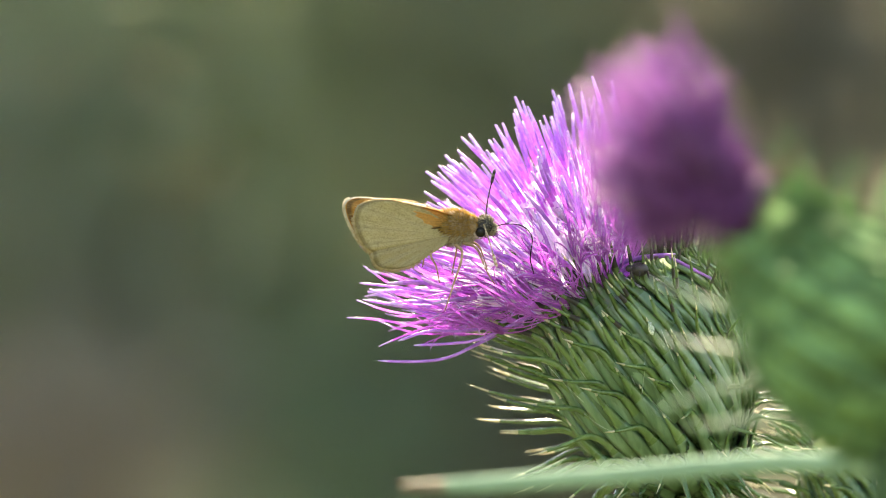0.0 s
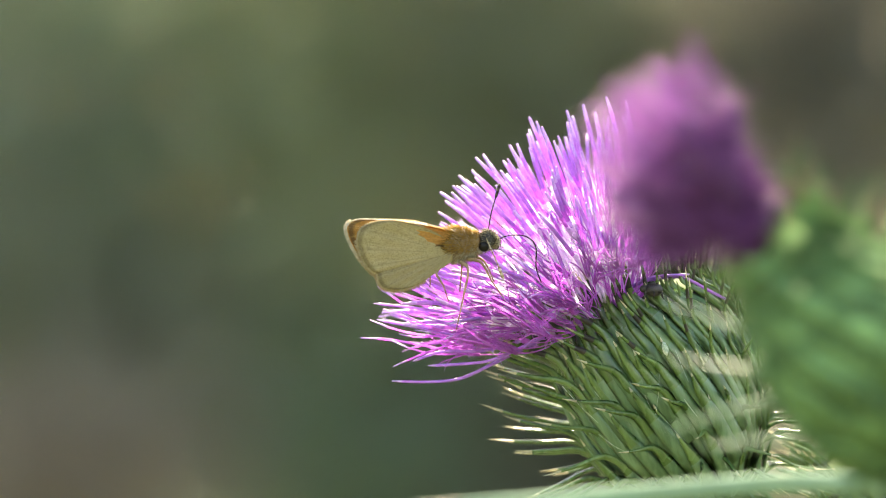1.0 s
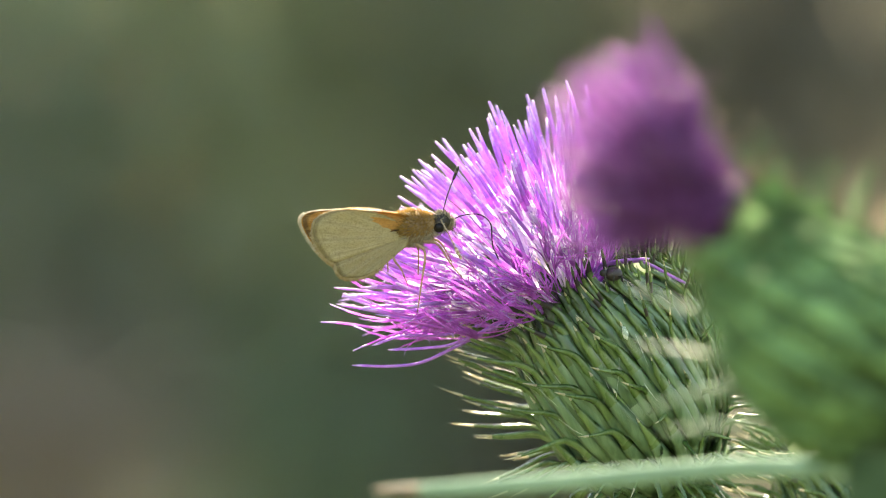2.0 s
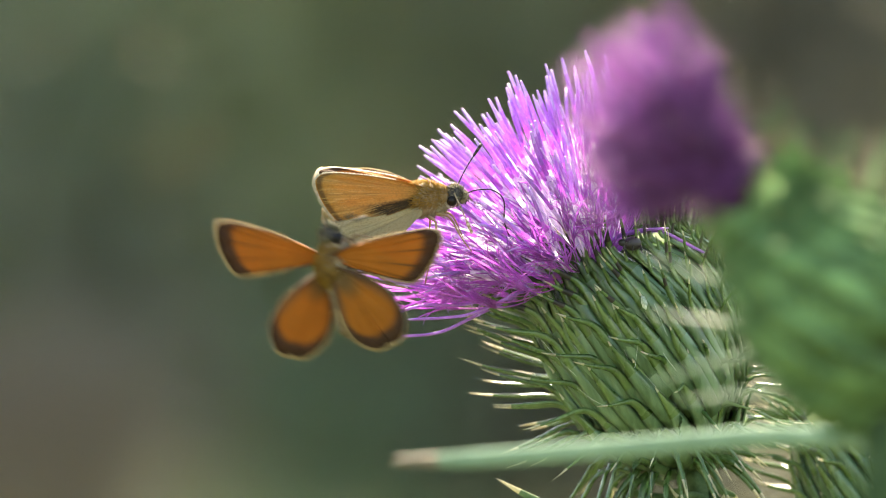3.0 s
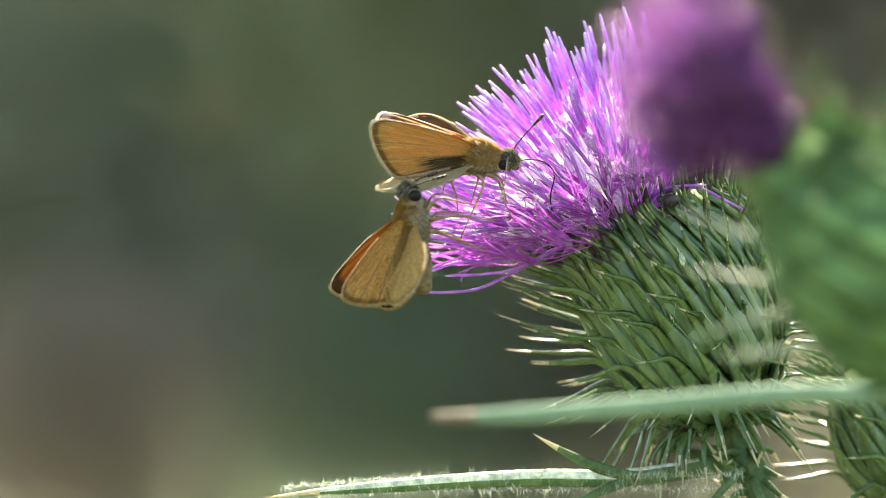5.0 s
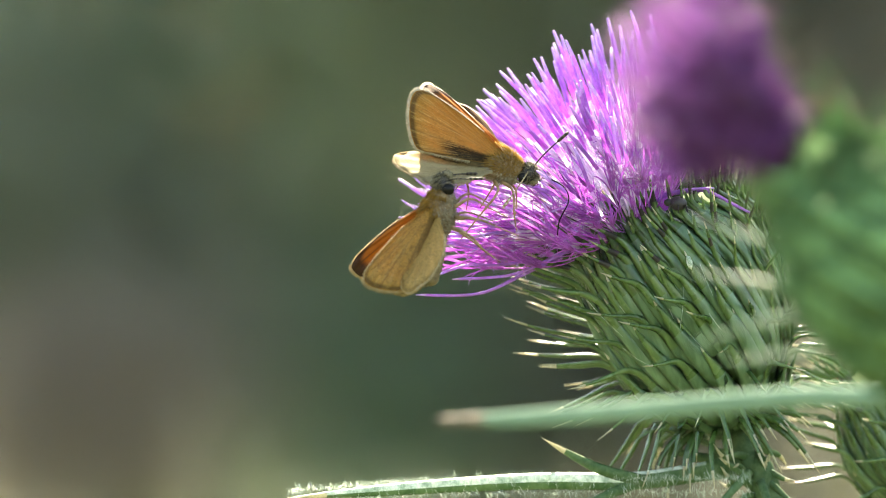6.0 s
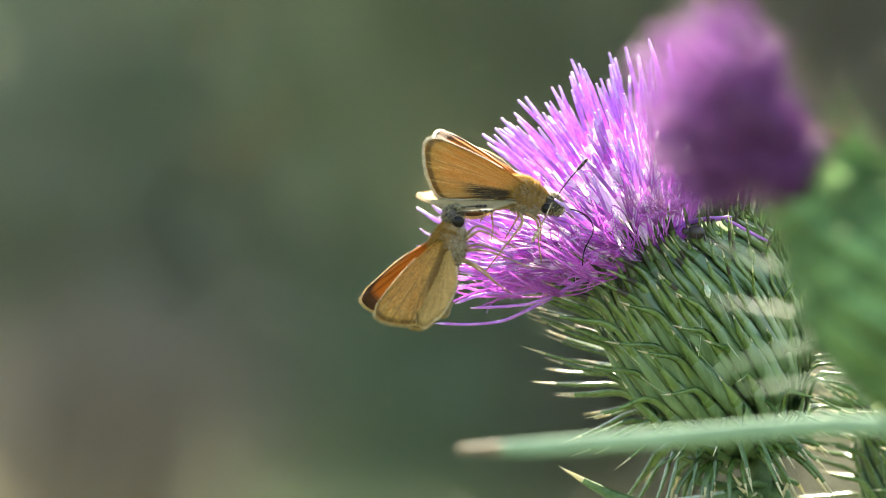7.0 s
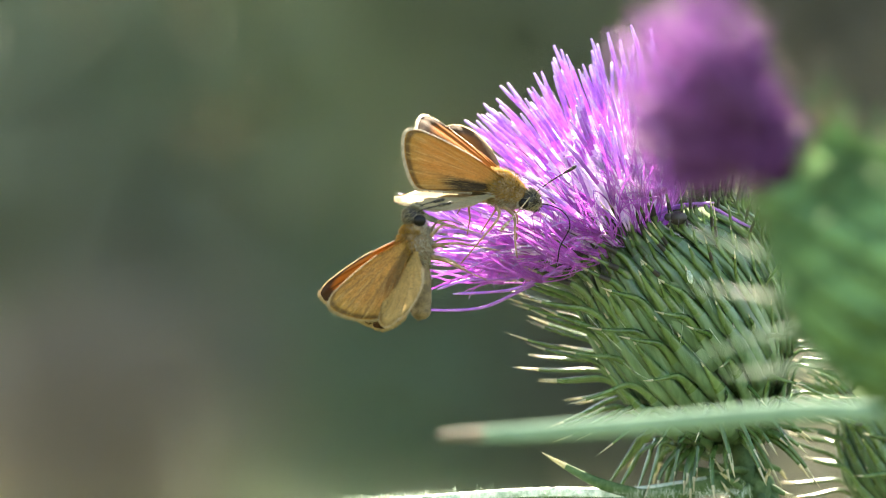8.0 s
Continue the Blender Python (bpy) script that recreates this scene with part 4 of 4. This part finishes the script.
def butterfly(label, seed, legs, feelers, sip=False):
    """A skipper butterfly: x forward, z up its back, at the middle of its thorax. Returns it and its wings."""
    rng = random.Random(seed)
    ob = thing("butterfly", Vector((0, 0, 0)), label, "butterfly", "butterflies")
    bm = bmesh.new()
    ball(bm, (0, 0, 0.2 * MM), (2.3 * MM, 1.45 * MM, 1.75 * MM), 12, 16, 0.03, 2, rng)
    fur(bm, (0, 0, 0.2), (2.3, 1.45, 1.75), 3800, 0.6, rng, -0.35 if sip else 0.1, 1.0, 0)
    fur(bm, (1.7, 0, 0.2), (0.9, 1.15, 1.35), 1000, 0.5, rng, -0.2, 1.0, 0)
    fur(bm, (1.7, 0, 0.2), (0.9, 1.15, 1.35), 900, 0.5, rng, -1.0, -0.2, 1)
    ball(bm, (1.7 * MM, 0, 0.2 * MM), (0.9 * MM, 1.15 * MM, 1.35 * MM), 10, 14, 0.03, 2, rng)
    fur(bm, (0, 0, 0.2), (2.3, 1.45, 1.75), 2600, 0.6, rng, -1.0, -0.3 if sip else 0.15, 1)
    part("thorax", bm, [M_FUR, M_PALE_FUR, M_LEG], ob, "furry orange and buff thorax")
    bm = bmesh.new()
    tail = 1.0 if sip else 0.86
    line = curve([(-1.4, 0, 0), (-3.6 * tail, 0, -0.3), (-6 * tail, 0, -0.6), (-8.3 * tail, 0, -0.7)], 18)
    tube(bm, [p * MM for p in line], [MM * (1.25 - 0.35 * (i / 18) ** 2 + 0.06 * math.sin(i * 2.1) - (0.45 if i == 18 else 0)) for i in range(19)], 14)
    fur(bm, (-4.4 * tail, 0, -0.45), (3.9 * tail, 1.05, 1.05), 700, 0.5, rng)
    part("abdomen", bm, M_ABDOMEN, ob, "slender scaly abdomen")
    bm = bmesh.new()
    ball(bm, (3.1 * MM, 0, 0.45 * MM), (0.95 * MM, 0.9 * MM, 0.95 * MM), 10, 14, 0.03, 1, rng)
    fur(bm, (3.15, 0, 0.5), (0.95, 0.78, 0.95), 1000, 0.5, rng)
    head = part("head", bm, [M_HEAD, M_DARK], ob, "bristly grey-buff head")
    for s in (-1, 1):
        bm = bmesh.new()
        ball(bm, (2.75 * MM, s * 0.78 * MM, -0.05 * MM), ((0.52 if sip else 0.62) * MM, 0.42 * MM, (0.55 if sip else 0.66) * MM), 12, 18)
        part("eye", bm, M_EYE, head, "glossy black eye")
        bm = bmesh.new()
        for k in range(46):
            a = 2 * math.pi * k / 46
            if math.sin(a) > 0.55:
                continue
            p = Vector((2.75 + (0.57 if sip else 0.68) * math.cos(a), s * 0.84, -0.05 + (0.6 if sip else 0.72) * math.sin(a)))
            tube(bm, [p * MM, (p + Vector((0.1 * math.cos(a) - 0.16, s * 0.14, 0.14 * math.sin(a)))) * MM], [0.04 * MM, 0.015 * MM], 4)
        part("eye_ring", bm, M_PALE_FUR, head, "ring of whitish scales round the eye")
        bm = bmesh.new()
        tube(bm, [Vector(p) * MM for p in ((3.7, s * 0.35, -0.3), (4.15, s * 0.4, 0.1), (4.35, s * 0.42, 0.7))], [0.28 * MM, 0.3 * MM, 0.1 * MM], 7)
        fur(bm, (4.1, s * 0.4, 0.15), (0.42, 0.3, 0.5), 90, 0.35, rng)
        part("palp", bm, M_HEAD, head, "bristly palp")
    antennae = []
    for s, (a, b) in zip((-1, 1), feelers):
        bm = bmesh.new()
        root = Vector((3.2, s * 0.4, 0.85) if b[2] > 0 or not sip else (3.05, s * 0.8, 0.75))
        line = curve([root, Vector(a), Vector(b)], 24)
        tube(bm, [p * MM for p in line], [MM * (0.065 + (0.015 if i % 2 else 0) + (0.1 if i > 18 else 0) - (0.09 if i == 24 else 0)) for i in range(25)], 7, [i % 2 for i in range(24)])
        antennae.append(part("antenna", bm, [M_LEG, M_BAND] if sip and s < 0 else [M_EYE, M_FEELER], ob, "dark banded antenna with a thicker club"))
    for line in legs:
        bm = bmesh.new()
        tube(bm, [p * MM for p in curve(line, 14)], [MM * 0.7 * r for r in (0.28, 0.3, 0.28, 0.24, 0.2, 0.19, 0.18, 0.17, 0.15, 0.13, 0.12, 0.11, 0.1, 0.1, 0.08)], 7)
        part("leg", bm, M_LEG, ob, "thin buff jointed leg")
    if sip:
        bm = bmesh.new()
        tube(bm, [p * MM for p in curve([(3.7, 0, 0.2), (5.2, 0, 0.75), (7.0, 0, 0.6), (8.0, -0.1, -0.5), (7.9, -0.2, -2.6), (8.3, -0.2, -4.2)], 24)], [0.07 * MM] * 25, 6)
        part("proboscis", bm, M_EYE, ob, "thin dark curled tongue")
    wings = {}
    for side, hand in (("r", -1), ("l", 1)):
        wings["h" + side] = wing_part(ob, "hindwing", FOLDED if sip else HIND, hand, "hind_upper", "hind_lower", "hindwing, orange above and buff below", not sip)
        wings["f" + side] = wing_part(ob, "forewing", FORE, hand, "fore_upper", "fore_lower", "forewing, orange with a dark edge", not sip)
    return ob, wings, antennae


def flat_way(angle, lift=0.0):
    """A direction in the upright plane of the flower, angle degrees from the right, lifted towards the viewer."""
    a, e = radians(angle), radians(lift)
    return Vector((math.cos(a) * math.cos(e), -math.sin(e), math.sin(a) * math.cos(e)))


def body_pose(eye, heading, lift, roll):
    """The pose of a butterfly whose near eye is at eye (mm), heading that way; roll: how far its back turns towards the viewer."""
    f = flat_way(heading, lift)
    side = flat_way(heading + 90)
    side = (side - f * side.dot(f)).normalized()
    near = side.cross(f)
    if near.y > 0:
        near = -near
    r = radians(roll)
    d = side * math.cos(r) + near * math.sin(r)
    m = Matrix((f, d.cross(f), d)).transposed().to_4x4()
    return Matrix.Translation(at(*eye) - m.to_3x3() @ Vector((2.75, -0.9, 0.05)) * MM) @ m


def wing_pose(body, root, hand, angle, lift, turn):
    """The pose, in its butterfly's space, of a wing that points that way. turn: 0 for closed, 180 for laid open before the viewer."""
    s = flat_way(angle, lift)
    p = flat_way(angle + 90)
    p = (p - s * p.dot(s)).normalized()
    q = s.cross(p)
    if q.y > 0:
        q = -q
    r = radians(turn)
    t = p * math.cos(r) + q * math.sin(r)
    y = t * hand
    m = Matrix((s, y, s.cross(y))).transposed().to_4x4()
    local = body.inverted() @ m
    local.translation = Vector(root) * MM
    return local


ROOTS = {"fr": (0.9, -1.0, 0.9), "fl": (0.9, 1.0, 0.9), "hr": (-0.4, -1.2, 0.6), "hl": (-0.4, 1.2, 0.6)}


def finer(rows):
    """Rows with steps put in where one would turn too far."""
    made = [rows[0]]
    for (t0, a), (t1, b) in zip(rows, rows[1:]):
        qa, qb = a.to_quaternion(), b.to_quaternion()
        turn = math.degrees(qa.rotation_difference(qb).angle)
        turn = min(turn, 360 - turn)
        n = min(1 + int(turn // 75), max(1, frame(t1) - frame(t0)))
        for k in range(1, n + 1):
            s = k / n
            made.append((t0 + (t1 - t0) * s, Matrix.Translation(a.translation.lerp(b.translation, s)) @ qa.slerp(qb, s).to_matrix().to_4x4()))
    return made


def fly(ob, wings, table, depth, sink):
    """Key a butterfly. Rows of table: t, eye (mm right, up, further back), heading, lift, roll, and angle, lift, turn for each wing."""
    path, beats = [], {k: [] for k in wings}
    for t, eye, (heading, lift, roll), *ways in table:
        m = body_pose((eye[0], depth + (eye[2] if len(eye) > 2 else 0), eye[1]), heading, lift, roll)
        path.append((t, m))
        for k, way in zip(("fr", "fl", "hr", "hl"), ways):
            beats[k].append((t, wing_pose(m, Vector(ROOTS[k]) - Vector((0, 0, sink if k == "hr" else sink * 0.2 if k == "hl" else 0)), -1 if k[1] == "r" else 1, *way)))
    walk(ob, finer(path))
    for k, rows in beats.items():
        walk(wings[k], finer(rows))


LEGS_SIT = [[(1.0, -0.8, -1.2), (2.4, -1.6, -1.6), (3.4, -2.2, -3.6), (4.4, -2.4, -5.2)], [(1.0, 0.8, -1.2), (2.6, 1.6, -1.8), (3.6, 2, -4.2)],
            [(0.2, -0.9, -1.4), (1.0, -2.2, -2.2), (0.2, -2.8, -5.2), (-0.6, -3.0, -8.0)], [(0.2, 0.9, -1.4), (0.4, 2.0, -2.2), (0, 2.4, -5.0)],
            [(-0.8, -0.9, -1.3), (-2.2, -1.8, -2.2), (-1.6, -2.0, -3.6), (-1.2, -2.1, -5.2)], [(-0.8, 0.9, -1.3), (-2.6, 1.6, -2.0), (-3.0, 1.8, -4.2)]]
LEGS_HANG = [[(1.2, -0.8, -1.2), (2.4, -1.4, -2.4), (2.0, -1.6, -4.4), (1.6, -1.6, -6.4)], [(1.2, 0.8, -1.2), (2.8, 1.4, -2.6), (2.4, 1.6, -5.2)],
             [(0.2, -0.9, -1.4), (0.6, -1.8, -3.4), (0.4, -1.6, -5.6), (0.0, -1.6, -8.2)], [(0.2, 0.9, -1.4), (1.0, 1.8, -3.2), (0.8, 2.0, -6.0)],
             [(-0.8, -0.9, -1.3), (-1.2, -1.8, -3.2), (-2.2, -1.6, -5.0), (-3.0, -1.6, -7.0)], [(-0.8, 0.9, -1.3), (-1.4, 1.6, -3.6), (-2.6, 1.8, -6.4)]]
sitter, sitter_wings, sitter_antennae = butterfly("small orange skipper butterfly feeding on the purple flower", 21, LEGS_SIT,
                                 [((3.1, -1.7, -1.0), (3.05, -2.4, -3.6)), ((3.4, 0.7, 3.2), (4.0, 1.0, 6.2))], True)
comer, comer_wings, _ = butterfly("orange skipper butterfly fluttering and clinging beneath another one", 22, LEGS_HANG,
                               [((3.9, -1.0, -0.4), (4.7, -1.6, -3.2)), ((4.3, 0.9, -0.6), (5.0, 1.4, -3.0))])


# eye in mm, (heading, lift, roll), then right and left forewing and right and left hindwing
def closed(a, h, gap=6, open_=21, drop=9):
    return (a, open_, -4), (a - gap, -open_, 4), (h - drop + (5 if drop else 0), open_ * (1.3 if drop else 1.6), -3 + drop * 7 if drop else 3), (h - drop - gap * 0.6 - (14 if drop else -9), -open_ * 1.3, 3)


def jet(a, gap, h=190, far=2, tilt=73):
    """Forewings up, the near hindwing laid flat, the far one half raised."""
    return (a, 10, -6), (a - gap, -21, 48), (h, 8, tilt), (a + far, -38, 0)


SITTER = [
    (0.0, (3.8, 1.8), (-2, 0, 8), *closed(168, 172, -1.5, 8, 0)),
    (0.5, (3.6, 1.9), (0, 0, 8), *closed(167, 171, -1.5, 8, 0)),
    (1.0, (2.7, 2.4), (4, 0, 8), *closed(171, 175, -1.5, 8, 0)),
    (1.5, (2.2, 2.2), (8, 0, 8), *closed(172, 176, -1.5, 8, 0)),
    (2.0, (2.2, 2.7), (8, 0, 8), *closed(176, 180, -1.5, 8, 0)),
    (2.2, (2.2, 2.8), (8, 0, 8), *closed(176, 180, -1.5, 8, 0)),
    (2.75, (1.8, 2.4), (5, 0, 8), *closed(172, 177, -1.5, 8, 0)),
    (3.3, (1.5, 2.2), (3, 0, 8), *jet(168, 3, 203)),
    (3.5, (2.0, 1.6), (0, 0, 8), *jet(170, 3, 202, 5)),
    (4.0, (2.6, 1.8), (-4, 0, 8), *jet(161, 4, 198)),
    (4.5, (2.6, 1.7), (-6, 0, 8), *jet(155, 5, 181, 1)),
    (5.0, (3.0, 1.6), (-8, 0, 8), *jet(163, 4, 195)),
    (5.2, (3.4, 1.2), (-14, 0, 8), *jet(151, 6, 188)),
    (6.3, (4.2, 0.4), (-24, 0, 8), *jet(138, 4, 173, 6, 54)),
    (6.5, (4.2, 0.2), (-25, 0, 8), *jet(136, 4, 171, 6, 50)),
    (7.0, (4.8, 0.4), (-22, 0, 8), *jet(151, 5, 178, 10)),
    (7.3, (3.2, 1.0), (-12, 0, 8), *jet(161, 9, 198, -8)),
    (7.5, (2.7, 1.4), (-12, 0, 8), *jet(162, 9, 198, -8)),
    (8.0, (4.3, -0.5), (-24, 0, 8), *jet(149, 9, 184, -7)),
]


def spread_left(fl, hl, fr, hr, fr_lift=0, hr_lift=0, fl_lift=0, hl_lift=0):
    return (fr, fr_lift, 180), (fl, fl_lift, 0), (hr, hr_lift, 180), (hl, hl_lift, 0)


COMER = [
    (0.0, (-190, -793.5, 60), (10, 0, 10), *closed(150, 165)),
    (1.9, (-190, -793.5, 60), (10, 0, 10), *closed(150, 165)),
    (2.0, (-185, -740, 60), (40, 0, 20), *spread_left(150, 200, -10, -60)),
    (2.1, (-170, -640, 50), (60, 0, 20), *closed(150, 165)),
    (2.2, (-150, -500, 40), (70, 0, 20), *spread_left(150, 200, -10, -60)),
    (2.3, (-125, -340, 20), (70, 0, 20), *closed(150, 165)),
    (2.4, (-95, -180, 0), (70, 0, 20), *spread_left(150, 200, -10, -60)),
    (2.5, (-66, -60, -10), (60, 0, 20), *closed(150, 165)),
    (2.6, (-46, -15, -10), (20, 0, 30), *spread_left(130, 190, -20, -60)),
    (2.7, (-34, -4, -8), (40, 0, 30), *closed(140, 160)),
    (2.8, (-24, 1, -6), (60, 0, 40), *spread_left(150, 220, 10, -40)),
    (2.9, (-16, 1, -3), (80, 0, 30), *closed(190, 215)),
    (3.0, (-10, -1.5, 0), (95, 0, 20), *spread_left(160, 230, 15, -35)),
    (3.1, (-7, -3, 0), (105, 0, 12), *closed(205, 240)),
    (3.3, (-5.5, -3.2), (114, 0, 12), *closed(209, 256, 4, 16)),
    (3.4, (-3.9, -1.9), (108, 0, 80), *spread_left(160, 255, 17, -30, 0, 0, 30)),
    (3.5, (-4.2, -2.5), (100, 0, 12), (244, 30, -10), (211, -14, 10), (254, 30, 26), (226, -24, 20)),
    (3.6, (-4.6, -2.4), (95, 0, 80), *spread_left(172, 235, 300, 300, 65, 20)),
    (3.7, (-5.1, -2.3), (88, 0, 12), *closed(236, 260)),
    (3.8, (-5.1, -4.0), (100, 0, 80), (42, 0, 180), (170, -75, 0), (-40, 0, 180), (230, -70, 0)),
    (3.9, (-5.7, -2.5), (95, 0, 80), *spread_left(205, 242, 300, 310, 60, 20)),
    (4.0, (-3.9, -2.1), (90, 0, 12), (244, 28, -10), (212, -16, 10), (254, 28, 28), (226, -22, 12)),
    (4.1, (-3.0, -0.8), (80, 0, 12), *closed(232, 255)),
    (4.2, (-2.5, 0.0), (75, 0, 12), *closed(225, 245)),
    (4.3, (-2.8, 0.5), (75, 0, 12), *closed(228, 250)),
    (4.4, (-4.8, 0.1), (85, 0, 12), *closed(205, 242, 2)),
    (4.5, (-6.2, -0.3), (96, 0, 12), (188, 20, -14), (204, -14, 10), (224, 30, 26), (214, -20, 8)),
    (4.6, (-5.8, -0.5), (100, 0, 12), (196, 24, -10), (184, -20, 12), (246, 12, -6), (235, -14, 8)),
    (4.7, (-5.7, -1.2), (88, 0, 12), *closed(217, 250)),
    (4.8, (-4.8, -1.4), (88, 0, 12), (217, 14, -8), (162, -14, 10), (242, 10, -6), (215, -14, 8)),
    (4.9, (-6.0, -1.8), (100, 0, 80), (15, 0, 180), (170, -75, 0), (-55, 0, 180), (230, -70, 0)),
    (5.0, (-6.0, -1.6), (92, 0, 12), *closed(230, 258)),
    (5.1, (-6.9, -2.6), (104, 0, 80), (20, 0, 180), (170, -75, 0), (-52, 0, 180), (230, -70, 0)),
    (5.2, (-3.7, -0.5), (78, 0, 12), *closed(213, 242, 14)),
    (5.5, (-4.4, -0.6), (80, 0, 12), *closed(214, 244, 12)),
    (5.6, (-4.2, -0.8), (85, 0, 80), *spread_left(150, 235, 0, -60)),
    (5.7, (-4.0, -0.7), (80, 0, 12), *closed(220, 248, 10)),
    (6.0, (-3.4, -0.6), (75, 0, 12), *closed(225, 250, 8)),
    (6.3, (-2.3, -0.8), (72, 0, 12), (246, 16, -10), (222, -10, 8), (250, 10, -8), (228, -10, 8)),
    (6.4, (-2.2, -0.5), (68, 0, 12), *closed(220, 238, 6)),
    (6.5, (-3.1, -0.6), (60, 35, 80), *spread_left(117, 180, 9, 297, 30, 40, 32, 42)),
    (6.6, (-4.1, 0.6), (66, 0, 12), *closed(217, 238, 22, 14)),
    (6.7, (-4.1, 0.8), (68, 0, 12), *closed(218, 240, 22, 14)),
    (6.8, (-4.1, 1.0), (68, 0, 12), *closed(218, 240, 22, 14)),
    (6.9, (-4.1, 1.2), (70, 0, 12), (214, 20, -8), (172, -14, 10), (238, 10, -6), (215, -14, 8)),
    (7.0, (-4.2, -1.0), (76, 0, 12), *closed(226, 254, 9)),
    (7.1, (-4.3, -0.3), (74, 0, 12), *closed(220, 246, 9)),
    (7.2, (-6.4, -0.3), (84, 0, 12), *closed(243, 264, 9)),
    (7.3, (-7.3, -2.8), (88, 0, 12), *closed(250, 268, 4)),
    (7.4, (-7.5, -3.9), (84, 0, 12), *closed(240, 262, 9)),
    (7.5, (-5.6, -2.2), (84, 0, 12), *closed(240, 262, 9)),
    (7.6, (-4.3, -1.6), (82, 0, 12), *closed(231, 256, 9)),
    (7.7, (-4.3, -1.6), (82, 0, 12), *closed(228, 252, 9)),
    (7.8, (-4.8, -0.6), (84, 0, 12), *closed(218, 250, 8)),
    (7.9, (-5.6, -1.3), (86, 0, 12), *closed(217, 248, 8)),
    (8.0, (-6.3, -2.3), (88, 0, 12), *closed(217, 250, 6)),
]


# seconds and degrees by which the far antenna leans forward and the hanging near one back
NODS = [(0, 0), (1, 9), (2, 18), (3.3, 27), (3.5, 28), (4, 32), (4.5, 25), (5, 24), (6.3, 8), (6.5, 5), (7, 8), (7.5, 30), (8, 24)]
DIPS = [(0, -20), (2, -20), (3.5, -20), (4, -12), (4.5, -3), (5, 0), (6.3, 14), (6.5, 14), (7, 5), (7.5, 1), (8, 18)]


def nod(antenna, root, rows):
    """Key an antenna that turns about its root."""
    r = Matrix.Translation(Vector(root) * MM)
    walk(antenna, [(t, r @ Matrix.Rotation(radians(a), 4, "Y") @ r.inverted()) for t, a in rows])


def motions():
    nod(sitter_antennae[0], (3.05, -0.8, 0.75), DIPS)
    nod(sitter_antennae[1], (3.2, 0.4, 0.85), NODS)
    fly(sitter, sitter_wings, SITTER, -19, 1.0)
    fly(comer, comer_wings, COMER, -25.5, 0.0)


motions()
